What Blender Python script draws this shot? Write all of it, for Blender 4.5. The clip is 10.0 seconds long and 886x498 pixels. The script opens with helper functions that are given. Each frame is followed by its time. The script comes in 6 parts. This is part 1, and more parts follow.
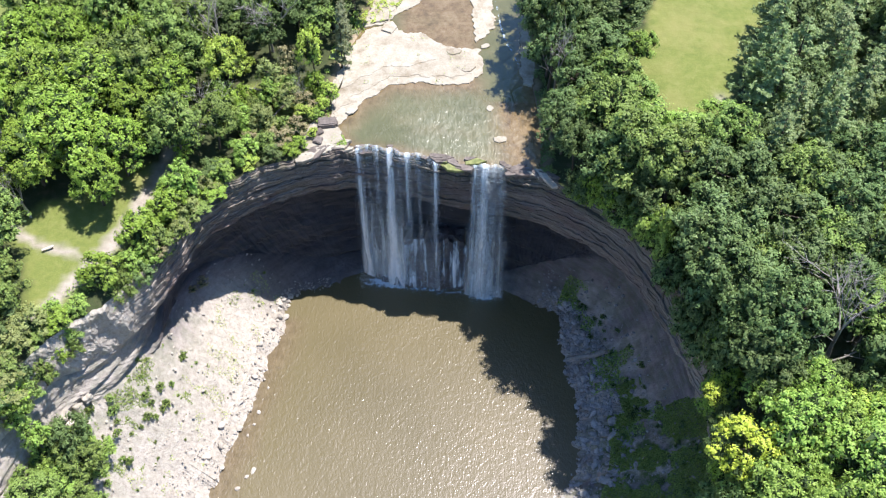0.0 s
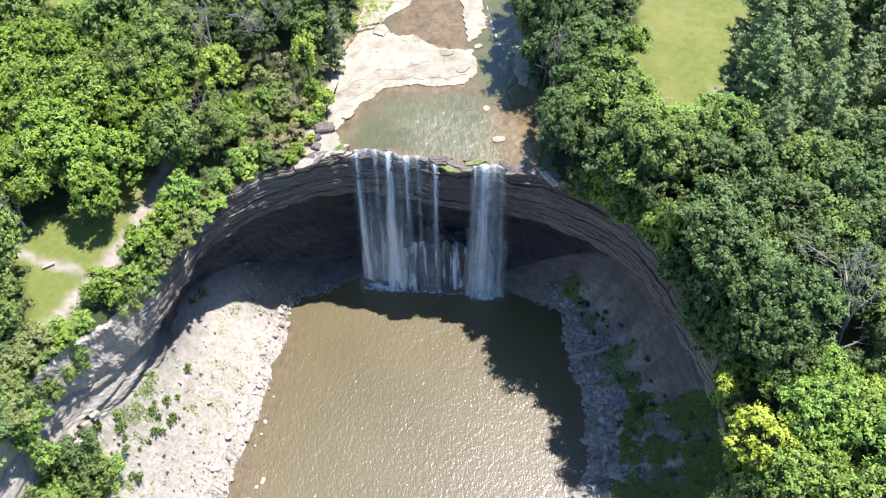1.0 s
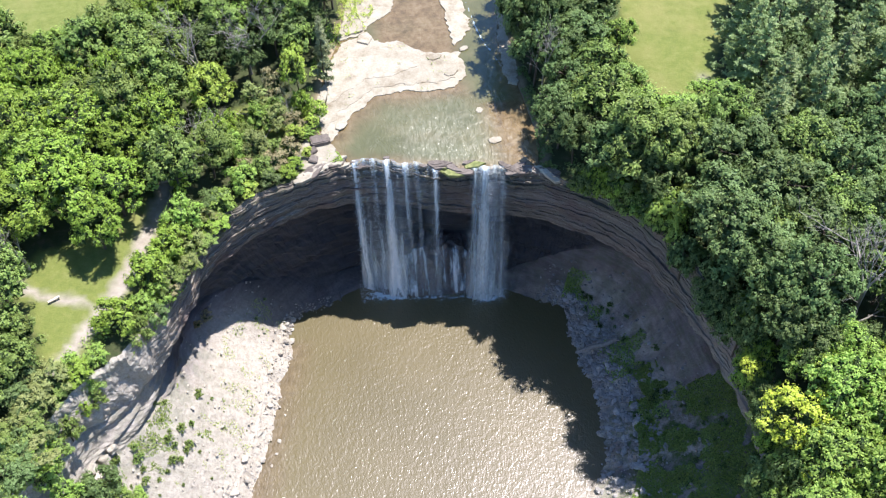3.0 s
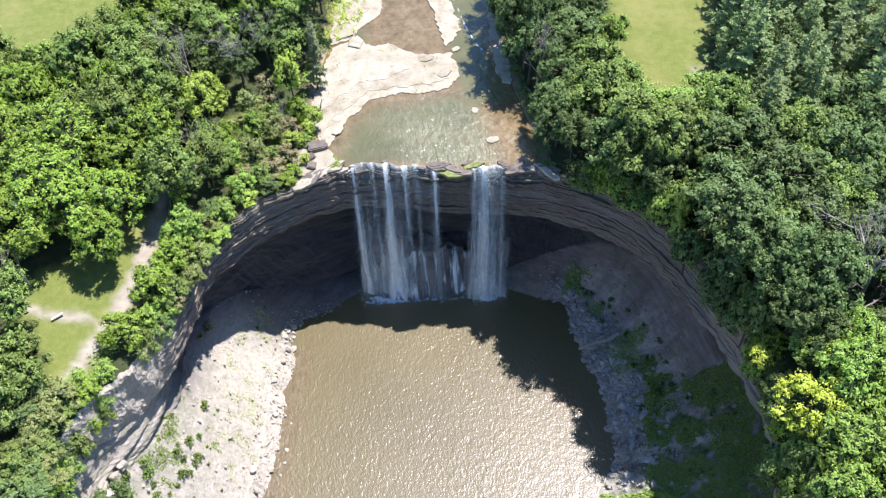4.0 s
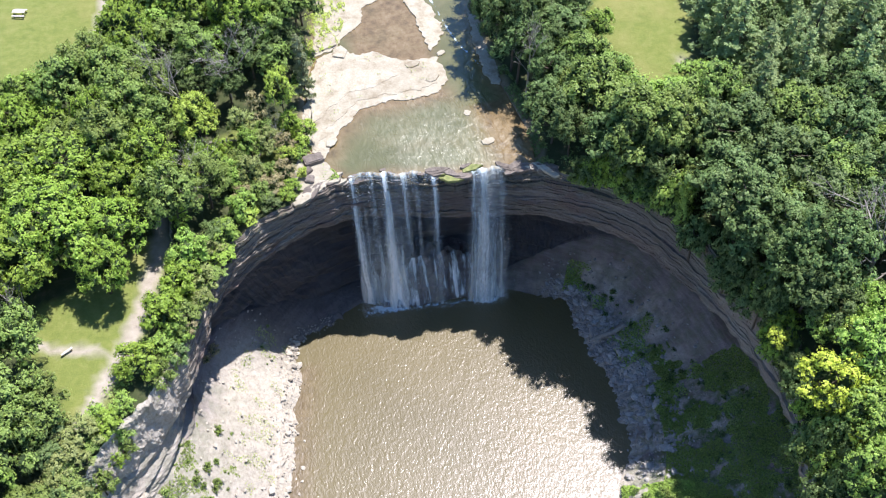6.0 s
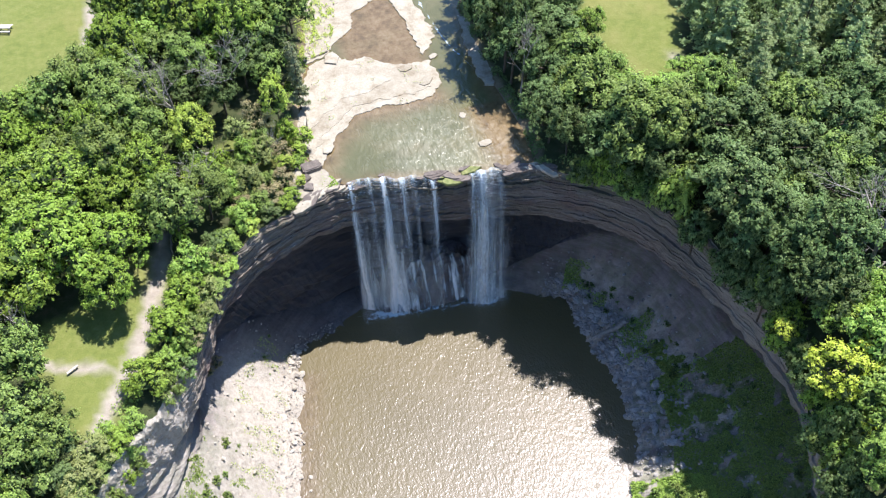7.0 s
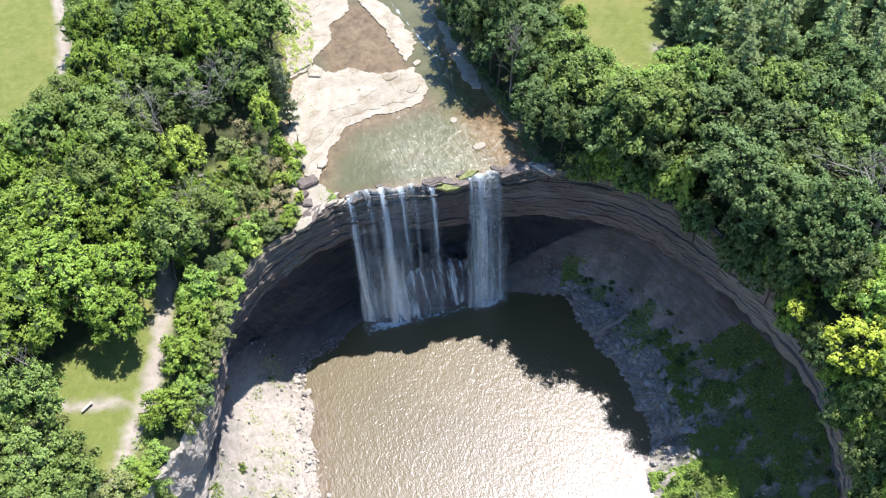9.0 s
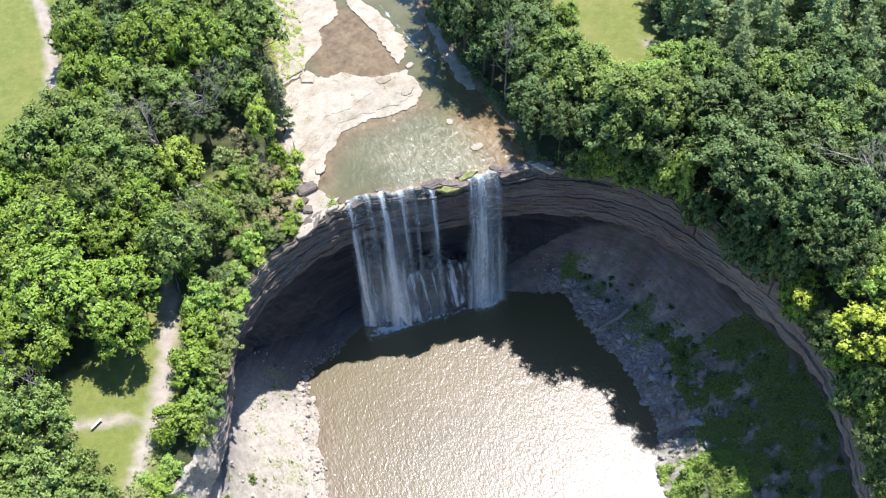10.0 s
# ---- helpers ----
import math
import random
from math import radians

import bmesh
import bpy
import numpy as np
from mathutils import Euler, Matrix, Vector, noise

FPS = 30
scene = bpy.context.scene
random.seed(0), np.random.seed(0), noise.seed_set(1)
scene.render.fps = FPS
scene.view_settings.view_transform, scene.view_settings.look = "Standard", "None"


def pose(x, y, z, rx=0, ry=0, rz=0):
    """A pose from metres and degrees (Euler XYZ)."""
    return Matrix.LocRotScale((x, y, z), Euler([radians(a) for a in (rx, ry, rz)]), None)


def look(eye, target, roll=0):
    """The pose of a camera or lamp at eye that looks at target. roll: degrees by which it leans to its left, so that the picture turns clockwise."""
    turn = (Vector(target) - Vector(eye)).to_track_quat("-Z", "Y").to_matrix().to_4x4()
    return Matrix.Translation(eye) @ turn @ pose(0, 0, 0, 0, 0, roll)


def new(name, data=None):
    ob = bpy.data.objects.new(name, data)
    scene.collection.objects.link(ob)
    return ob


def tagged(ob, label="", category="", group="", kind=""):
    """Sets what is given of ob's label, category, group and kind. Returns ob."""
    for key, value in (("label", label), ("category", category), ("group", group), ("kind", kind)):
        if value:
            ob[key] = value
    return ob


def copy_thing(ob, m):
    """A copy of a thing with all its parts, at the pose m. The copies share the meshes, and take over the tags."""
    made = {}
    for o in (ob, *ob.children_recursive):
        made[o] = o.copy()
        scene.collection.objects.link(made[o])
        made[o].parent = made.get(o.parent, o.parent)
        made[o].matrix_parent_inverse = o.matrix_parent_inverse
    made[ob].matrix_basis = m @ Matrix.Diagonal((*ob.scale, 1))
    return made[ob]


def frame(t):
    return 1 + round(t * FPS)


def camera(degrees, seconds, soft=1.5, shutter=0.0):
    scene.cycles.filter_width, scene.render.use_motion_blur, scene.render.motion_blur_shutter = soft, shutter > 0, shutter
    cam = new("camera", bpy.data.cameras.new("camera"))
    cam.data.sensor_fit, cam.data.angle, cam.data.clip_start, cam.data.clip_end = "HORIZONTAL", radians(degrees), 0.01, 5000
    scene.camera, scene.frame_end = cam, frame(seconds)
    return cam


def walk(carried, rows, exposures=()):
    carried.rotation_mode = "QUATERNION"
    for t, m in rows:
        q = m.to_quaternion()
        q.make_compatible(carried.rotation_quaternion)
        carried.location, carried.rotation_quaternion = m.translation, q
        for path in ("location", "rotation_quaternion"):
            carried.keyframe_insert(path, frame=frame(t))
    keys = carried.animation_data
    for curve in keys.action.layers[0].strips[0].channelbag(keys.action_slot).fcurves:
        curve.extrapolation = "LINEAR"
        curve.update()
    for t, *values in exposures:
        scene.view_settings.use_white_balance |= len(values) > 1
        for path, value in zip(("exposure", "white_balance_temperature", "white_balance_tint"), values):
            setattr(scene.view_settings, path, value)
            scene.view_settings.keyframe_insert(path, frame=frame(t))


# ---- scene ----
cam = camera(50.7, 10.0, soft=1.18)
METRES, EYE, TILT, LEAN, TURN = 33.0, 116.7, -52.7, 0.0, 0.0
ROWS = [
    (0.0, 0.0, 0.0, 0.0, 0.0, 0.0, -0.0),
    (0.5, -0.0508, 0.0041, 0.0034, -0.7, -0.01, 1.05),
    (1.0, -0.1025, 0.0085, 0.0098, -1.42, -0.03, 2.1),
    (1.5, -0.1521, 0.0139, 0.0155, -2.11, -0.04, 3.16),
    (2.0, -0.205, 0.0193, 0.024, -2.85, -0.09, 4.2),
    (2.5, -0.2532, 0.0253, 0.0308, -3.53, -0.1, 5.22),
    (4.0, -0.3992, 0.0467, 0.0546, -5.68, -0.3, 8.41),
    (4.5, -0.4481, 0.0563, 0.0647, -6.42, -0.38, 9.47),
    (5.0, -0.4953, 0.065, 0.0755, -7.14, -0.46, 10.48),
    (5.5, -0.5417, 0.0744, 0.0883, -7.85, -0.58, 11.51),
    (7.0, -0.6753, 0.1035, 0.1309, -10.01, -0.95, 14.52),
    (7.5, -0.7204, 0.1143, 0.1474, -10.8, -1.12, 15.56),
    (8.0, -0.7667, 0.1274, 0.1643, -11.59, -1.29, 16.59),
    (8.5, -0.812, 0.1413, 0.1834, -12.39, -1.48, 17.61),
    (9.0, -0.8566, 0.1566, 0.1993, -13.18, -1.65, 18.62),
    (9.5, -0.9012, 0.1718, 0.219, -13.99, -1.9, 19.63),
    (10.0, -0.9442, 0.1877, 0.2373, -14.79, -2.14, 20.64),
]
walk(cam, [(t, pose(0, 0, EYE, TILT, LEAN, TURN) @ pose(METRES * x, METRES * y, METRES * z, 90 + pitch, roll, yaw)) for t, x, y, z, yaw, pitch, roll in ROWS],
     exposures=[(0.0, 0.85), (5.0, 0.83), (10.0, 0.77)])

# ---------------------------------------------------------------- light
SUN_ELEV, SUN_AZ = 69.0, 60.0          # degrees; azimuth clockwise from +y
world = bpy.data.worlds.new("sky")
scene.world = world
world.use_nodes = True
wt = world.node_tree
sky = wt.nodes.new("ShaderNodeTexSky")
sky.sky_type = "NISHITA"
sky.sun_disc = False
sky.ozone_density = 5.0
sky.dust_density = 0.2
sky.sun_elevation = radians(SUN_ELEV)
sky.sun_rotation = radians(SUN_AZ)
wt.nodes["Background"].inputs["Strength"].default_value = 0.13
clear = wt.nodes.new("ShaderNodeHueSaturation")
clear.inputs["Saturation"].default_value = 1.08
wt.links.new(sky.outputs[0], clear.inputs["Color"])
wt.links.new(clear.outputs[0], wt.nodes["Background"].inputs["Color"])
sun = new("sun", bpy.data.lights.new("sun", "SUN"))
sun.data.energy, sun.data.angle, sun.data.color = 4.9, radians(0.55), (1.0, 0.968, 0.945)
_e, _a = radians(SUN_ELEV), radians(SUN_AZ)
SUN_DIR = Vector((math.cos(_e) * math.sin(_a), math.cos(_e) * math.cos(_a), math.sin(_e)))
sun.matrix_world = look(SUN_DIR * 300, (0, 0, 0))


# ---------------------------------------------------------------- materials
class Mat:
    """A node material with short helpers."""

    def __init__(self, name):
        self.m = bpy.data.materials.new(name)
        self.m.use_nodes = True
        self.t = self.m.node_tree
        self.b = self.t.nodes["Principled BSDF"]
        self.out = self.t.nodes["Material Output"]

    def node(self, kind, **inputs):
        n = self.t.nodes.new(kind)
        for k, v in inputs.items():
            self.put(n, k.replace("_", " "), v)
        return n

    def put(self, n, k, v):
        if isinstance(v, bpy.types.NodeSocket):
            self.t.links.new(v, n.inputs[k])
        else:
            n.inputs[k].default_value = v

    def pos(self, scale=(1, 1, 1)):
        g = self.node("ShaderNodeNewGeometry")
        mp = self.node("ShaderNodeMapping")
        mp.inputs["Scale"].default_value = scale
        self.t.links.new(g.outputs["Position"], mp.inputs["Vector"])
        return mp.outputs[0]

    def noise(self, scale, detail=5.0, rough=0.6, vec=None, dist=0.0):
        n = self.node("ShaderNodeTexNoise", Scale=scale, Detail=detail, Roughness=rough, Distortion=dist)
        self.t.links.new(vec if vec is not None else self.pos(), n.inputs["Vector"])
        return n.outputs["Fac"]

    def ramp(self, fac, stops):
        r = self.node("ShaderNodeValToRGB")
        while len(r.color_ramp.elements) < len(stops):
            r.color_ramp.elements.new(0.5)
        for e, (p, c) in zip(r.color_ramp.elements, stops):
            e.position, e.color = p, (*c, 1) if len(c) == 3 else c
        self.t.links.new(fac, r.inputs["Fac"])
        return r.outputs["Color"]

    def mix(self, fac, a, b, mode="MIX"):
        n = self.node("ShaderNodeMix")
        n.data_type, n.blend_type = "RGBA", mode
        for sock, v in ((n.inputs[0], fac), (n.inputs[6], a), (n.inputs[7], b)):
            if isinstance(v, bpy.types.NodeSocket):
                self.t.links.new(v, sock)
            else:
                sock.default_value = v if isinstance(v, (int, float)) else (*v, 1)
        return n.outputs[2]

    def math(self, op, a, b=0.0, clamp=False):
        n = self.node("ShaderNodeMath")
        n.operation, n.use_clamp = op, clamp
        for i, v in enumerate((a, b)):
            if isinstance(v, bpy.types.NodeSocket):
                self.t.links.new(v, n.inputs[i])
            else:
                n.inputs[i].default_value = v
        return n.outputs[0]

    def bump(self, height, strength=0.5, distance=0.1):
        n = self.node("ShaderNodeBump", Strength=strength, Distance=distance)
        self.t.links.new(height, n.inputs["Height"])
        self.t.links.new(n.outputs[0], self.b.inputs["Normal"])
        return n

    def set(self, **kw):
        for k, v in kw.items():
            self.put(self.b, k.replace("_", " "), v if not (isinstance(v, tuple) and len(v) == 3) else (*v, 1))
        return self


def attr(m, name):
    n = m.node("ShaderNodeAttribute")
    n.attribute_name = name
    return n


def cliff_material():
    """Layered limestone above, crumbly purple-grey shale below, dusty scree on the slopes."""
    m = Mat("cliff_rock")
    g = m.node("ShaderNodeNewGeometry")
    sep = m.node("ShaderNodeSeparateXYZ")
    m.t.links.new(g.outputs["Position"], sep.inputs[0])
    zone = attr(m, "zone")
    zs = m.node("ShaderNodeSeparateColor")
    m.t.links.new(zone.outputs["Color"], zs.inputs[0])
    big = m.noise(0.12, 4)
    fine = m.noise(2.2, 8, 0.7)
    s1 = m.noise(1.0, 6, 0.7, m.pos((0.06, 0.06, 2.2)), 0.3)
    s2 = m.noise(1.0, 5, 0.75, m.pos((0.16, 0.16, 8.0)), 0.35)
    strata = m.math("ADD", m.math("MULTIPLY", s1, 0.55), m.math("MULTIPLY", s2, 0.45))
    lime = m.ramp(strata, [(0.36, (0.060, 0.050, 0.043)), (0.44, (0.185, 0.158, 0.134)), (0.485, (0.120, 0.098, 0.084)), (0.51, (0.32, 0.280, 0.240)), (0.545, (0.165, 0.135, 0.118)), (0.585, (0.43, 0.385, 0.330)), (0.62, (0.20, 0.165, 0.145)), (0.67, (0.58, 0.535, 0.47))])
    lime = m.mix(m.ramp(big, [(0.42, (0, 0, 0)), (0.62, (0.45, 0.45, 0.45))]), lime, (0.25, 0.185, 0.168))
    shale_s = m.noise(1.0, 7, 0.7, m.pos((0.25, 0.25, 1.6)))
    shale = m.ramp(shale_s, [(0.3, (0.092, 0.078, 0.088)), (0.5, (0.180, 0.155, 0.168)), (0.68, (0.285, 0.25, 0.262))])
    tone = m.noise(0.16, 4, 0.6, m.pos((1, 1, 2.5)), 0.6)
    shale = m.mix(m.ramp(tone, [(0.50, (0, 0, 0)), (0.60, (0.75, 0.75, 0.75))]), shale, m.ramp(shale_s, [(0.3, (0.075, 0.048, 0.056)), (0.7, (0.190, 0.132, 0.142))]))
    lime = m.mix(m.ramp(tone, [(0.54, (0, 0, 0)), (0.62, (0.55, 0.55, 0.55))]), lime, m.ramp(s2, [(0.4, (0.085, 0.052, 0.052)), (0.6, (0.23, 0.155, 0.145))]))
    # dark tone for wet rock and for shade painted into the undercut
    wet_shade = m.ramp(shale_s, [(0.3, (0.030, 0.029, 0.034)), (0.7, (0.068, 0.063, 0.068))])
    scree_n = m.noise(1.7, 9, 0.72)
    scree = m.ramp(scree_n, [(0.28, (0.32, 0.268, 0.226)), (0.45, (0.485, 0.428, 0.372)), (0.62, (0.60, 0.538, 0.472)), (0.75, (0.43, 0.368, 0.316))])
    green = m.ramp(fine, [(0.3, (0.035, 0.06, 0.015)), (0.7, (0.10, 0.15, 0.04))])
    c = m.mix(zs.outputs[0], shale, lime)
    c = m.mix(zs.outputs[1], c, scree)
    patch = m.math("MULTIPLY", zs.outputs[2], m.ramp(m.noise(0.55, 6, 0.7), [(0.42, (0, 0, 0)), (0.58, (1, 1, 1))]))
    c = m.mix(patch, c, green)
    wet_shade_mask = attr(m, "wet_shade")
    c = m.mix(wet_shade_mask.outputs["Fac"], c, wet_shade)
    c = m.mix(0.35, c, m.ramp(fine, [(0.25, (0.45, 0.42, 0.40)), (0.75, (1, 1, 1))]), "MULTIPLY")
    m.set(Base_Color=c, Roughness=0.9)
    h = m.math("ADD", m.math("MULTIPLY", fine, 0.6), m.math("MULTIPLY", scree_n, 0.7))
    h = m.math("ADD", h, m.math("MULTIPLY", m.math("MULTIPLY", strata, zs.outputs[0]), 1.0))
    m.bump(h, 0.8, 0.3)
    return m.m


def ground_material():
    """Forest floor, mown grass, trodden gravel and bare limestone, by painted zones."""
    m = Mat("plateau_ground")
    zone = attr(m, "zone")
    zs = m.node("ShaderNodeSeparateColor")
    m.t.links.new(zone.outputs["Color"], zs.inputs[0])
    fine, mid, big = m.noise(6.0, 6, 0.7), m.noise(0.8, 6, 0.65), m.noise(0.13, 4, 0.6)
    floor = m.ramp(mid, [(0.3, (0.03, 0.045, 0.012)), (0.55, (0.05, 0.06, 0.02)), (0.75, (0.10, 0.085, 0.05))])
    grass = m.ramp(mid, [(0.25, (0.128, 0.160, 0.034)), (0.5, (0.174, 0.202, 0.047)), (0.75, (0.23, 0.240, 0.075))])
    grass = m.mix(m.ramp(big, [(0.5, (0, 0, 0)), (0.75, (0.8, 0.8, 0.8))]), grass, (0.26, 0.245, 0.085))
    grass = m.mix(0.5, grass, m.ramp(fine, [(0.2, (0.55, 0.55, 0.5)), (0.8, (1, 1, 1))]), "MULTIPLY")
    dirt = m.ramp(mid, [(0.3, (0.29, 0.245, 0.205)), (0.7, (0.41, 0.36, 0.31))])
    rock = m.ramp(m.noise(0.5, 8, 0.65), [(0.3, (0.16, 0.12, 0.075)), (0.5, (0.27, 0.20, 0.13)), (0.7, (0.38, 0.31, 0.22))])
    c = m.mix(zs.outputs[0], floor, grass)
    c = m.mix(zs.outputs[2], c, rock)
    c = m.mix(zs.outputs[1], c, dirt)
    m.set(Base_Color=c, Roughness=0.95)
    m.bump(m.math("ADD", mid, m.math("MULTIPLY", fine, 0.5)), 0.6, 0.2)
    return m.m


def slab_material():
    m = Mat("limestone")
    a, f = m.noise(0.45, 7, 0.65), m.noise(3.5, 8, 0.7)
    c = m.ramp(a, [(0.3, (0.27, 0.215, 0.150)), (0.46, (0.42, 0.374, 0.305)), (0.65, (0.49, 0.448, 0.382))])
    o = m.node("ShaderNodeObjectInfo")
    c = m.mix(0.4, c, m.ramp(f, [(0.3, (0.42, 0.37, 0.30)), (0.6, (1, 1, 1))]), "MULTIPLY")
    c = m.mix(0.5, c, m.ramp(o.outputs["Random"], [(0.0, (0.62, 0.58, 0.52)), (1.0, (1, 1, 1))]), "MULTIPLY")
    m.set(Base_Color=c, Roughness=0.85)
    m.bump(m.math("ADD", a, m.math("MULTIPLY", f, 0.6)), 0.6, 0.15)
    return m.m


def stone_material(name, lo, hi, rough=0.9):
    m = Mat(name)
    f = m.noise(1.6, 8, 0.7)
    o = m.node("ShaderNodeObjectInfo")
    c = m.ramp(f, [(0.3, lo), (0.7, hi)])
    c = m.mix(0.6, c, m.ramp(o.outputs["Random"], [(0.0, (0.55, 0.52, 0.5)), (1.0, (1, 1, 1))]), "MULTIPLY")
    m.set(Base_Color=c, Roughness=rough)
    m.bump(m.noise(4.0, 8, 0.7), 0.6, 0.12)
    return m.m


def pool_material():
    """Silty olive-brown water with small wind ripples."""
    m = Mat("pool_water")
    big = m.noise(0.05, 3, 0.5)
    c = m.ramp(big, [(0.35, (0.120, 0.098, 0.044)), (0.65, (0.148, 0.120, 0.058))])
    c = m.mix(attr(m, "shallow").outputs["Fac"], c, m.ramp(m.noise(0.9, 6, 0.7), [(0.3, (0.085, 0.058, 0.028)), (0.7, (0.20, 0.150, 0.088))]))
    m.set(Base_Color=c, Roughness=0.36, IOR=1.5)
    m.b.inputs["Specular IOR Level"].default_value = 0.54
    # tints all reflections, so the pinkish violet of the glare is painted in
    m.b.inputs["Specular Tint"].default_value = (0.93, 0.88, 1.0, 1)
    gust = m.ramp(m.noise(0.045, 3, 0.55), [(0.35, (0.72, 0.72, 0.72)), (0.65, (1, 1, 1))])
    w0 = m.noise(0.62, 1.0, 0.5, m.pos((1.5, 1.0, 1)), 0.9)
    w1 = m.noise(1.7, 1.5, 0.5, m.pos((1.7, 1.0, 1)), 0.6)
    w2 = m.noise(4.6, 1.5, 0.5, m.pos((1.2, 1.2, 1)), 0.4)
    h = m.math("ADD", m.math("MULTIPLY", w0, 0.8), m.math("ADD", m.math("MULTIPLY", w1, 0.85), m.math("MULTIPLY", w2, 0.34)))
    h = m.math("MULTIPLY", h, gust)
    m.bump(h, 1.0, 0.055)
    skin = m.node("ShaderNodeBump", Strength=1.0, Distance=0.095)
    m.t.links.new(h, skin.inputs["Height"])
    m.t.links.new(skin.outputs[0], m.b.inputs["Coat Normal"])
    m.b.inputs["Coat Weight"].default_value = 0.42
    m.b.inputs["Coat Roughness"].default_value = 0.10
    m.b.inputs["Coat IOR"].default_value = 1.33
    return m.m


def creek_material():
    """Shallow clear-brown creek water over a rock bed, ruffled where it runs fast."""
    m = Mat("creek_water")
    n = m.noise(0.16, 5, 0.6, dist=0.5)
    mask = attr(m, "shallow").outputs["Fac"]
    deep = m.ramp(n, [(0.3, (0.096, 0.094, 0.036)), (0.5, (0.120, 0.116, 0.049)), (0.7, (0.165, 0.148, 0.072))])
    thin = m.ramp(m.noise(0.7, 7, 0.7), [(0.3, (0.10, 0.066, 0.030)), (0.5, (0.185, 0.126, 0.062)), (0.7, (0.26, 0.19, 0.108))])
    c = m.mix(mask, deep, thin)
    ruf = attr(m, "ruffle").outputs["Fac"]
    streak = m.ramp(m.noise(1.0, 5, 0.65, m.pos((1.1, 0.42, 1)), 1.8), [(0.40, (0, 0, 0)), (0.62, (1, 1, 1))])
    m.set(Base_Color=c, Roughness=m.math("ADD", 0.22, m.math("MULTIPLY", ruf, m.math("ADD", 0.08, m.math("MULTIPLY", streak, 0.32)))), IOR=1.5)
    w1 = m.noise(0.42, 3, 0.55, m.pos((1.3, 0.8, 1)), 1.6)
    w2 = m.noise(2.2, 2, 0.5, m.pos((1.2, 0.9, 1)), 0.8)
    w3 = m.noise(0.55, 1.5, 0.5, m.pos((2.0, 0.55, 1)), 1.2)
    calm = m.math("ADD", w1, m.math("MULTIPLY", w2, 0.03))
    m.bump(m.math("ADD", calm, m.math("MULTIPLY", ruf, m.math("MULTIPLY", w3, 0.9))), 1.0, 0.12)
    m.b.inputs["Specular IOR Level"].default_value = 1.0
    skin = m.node("ShaderNodeBump", Strength=1.0, Distance=0.20)
    m.t.links.new(m.math("ADD", w3, m.math("MULTIPLY", w2, 0.8)), skin.inputs["Height"])
    m.t.links.new(skin.outputs[0], m.b.inputs["Coat Normal"])
    m.t.links.new(m.math("MULTIPLY", ruf, m.math("ADD", 0.25, m.math("MULTIPLY", streak, 0.75))), m.b.inputs["Coat Weight"])
    m.b.inputs["Coat Roughness"].default_value = 0.24
    m.b.inputs["Coat IOR"].default_value = 1.42
    return m.m


def fall_material(name, lo, hi, seed, top=0.85, fine=0.45):
    """Falling water: white strands with clear gaps."""
    m = Mat(name)
    co = m.node("ShaderNodeTexCoord")
    mp = m.node("ShaderNodeMapping")
    mp.inputs["Location"].default_value = (seed * 7.3, seed * 3.1, 0)
    m.t.links.new(co.outputs["UV"], mp.inputs["Vector"])
    def uvn(sx, sy, detail, rough):
        k = m.node("ShaderNodeMapping")
        k.inputs["Scale"].default_value = (sx, sy, 1)
        m.t.links.new(mp.outputs[0], k.inputs["Vector"])
        return m.noise(1.0, detail, rough, k.outputs[0])
    strand = uvn(3.6, 0.06, 6, 0.66)
    torn = uvn(9.0, 1.3, 5, 0.8)
    gust = uvn(0.9, 0.22, 3, 0.6)
    dens = attr(m, "amount").outputs["Fac"]
    a = m.math("ADD", m.math("MULTIPLY", strand, 0.85 - fine), m.math("MULTIPLY", torn, fine))
    a = m.math("ADD", a, m.math("MULTIPLY", gust, 0.30))
    a = m.math("ADD", a, m.math("SUBTRACT", dens, 0.44))
    alpha = m.ramp(a, [(lo, (0, 0, 0)), (hi, (top, top, top))])
    # blue skylight is put into the colour of the thinner water
    sky_tint = m.ramp(a, [(lo, (0.70, 0.86, 0.96)), (hi, (0.92, 0.95, 0.97))])
    m.set(Base_Color=sky_tint, Roughness=0.45, Alpha=alpha)
    m.b.inputs["Transmission Weight"].default_value = 0.0
    m.bump(torn, 0.5, 0.2)
    return m.m


def foam_material():
    m = Mat("foam")
    n = m.noise(1.6, 7, 0.75)
    d = attr(m, "amount").outputs["Fac"]
    alpha = m.ramp(m.math("ADD", n, m.math("SUBTRACT", d, 0.5)), [(0.50, (0, 0, 0)), (0.66, (0.9, 0.9, 0.9))])
    m.set(Base_Color=(0.70, 0.84, 0.92), Roughness=0.6, Alpha=alpha)
    m.bump(n, 0.6, 0.2)
    return m.m


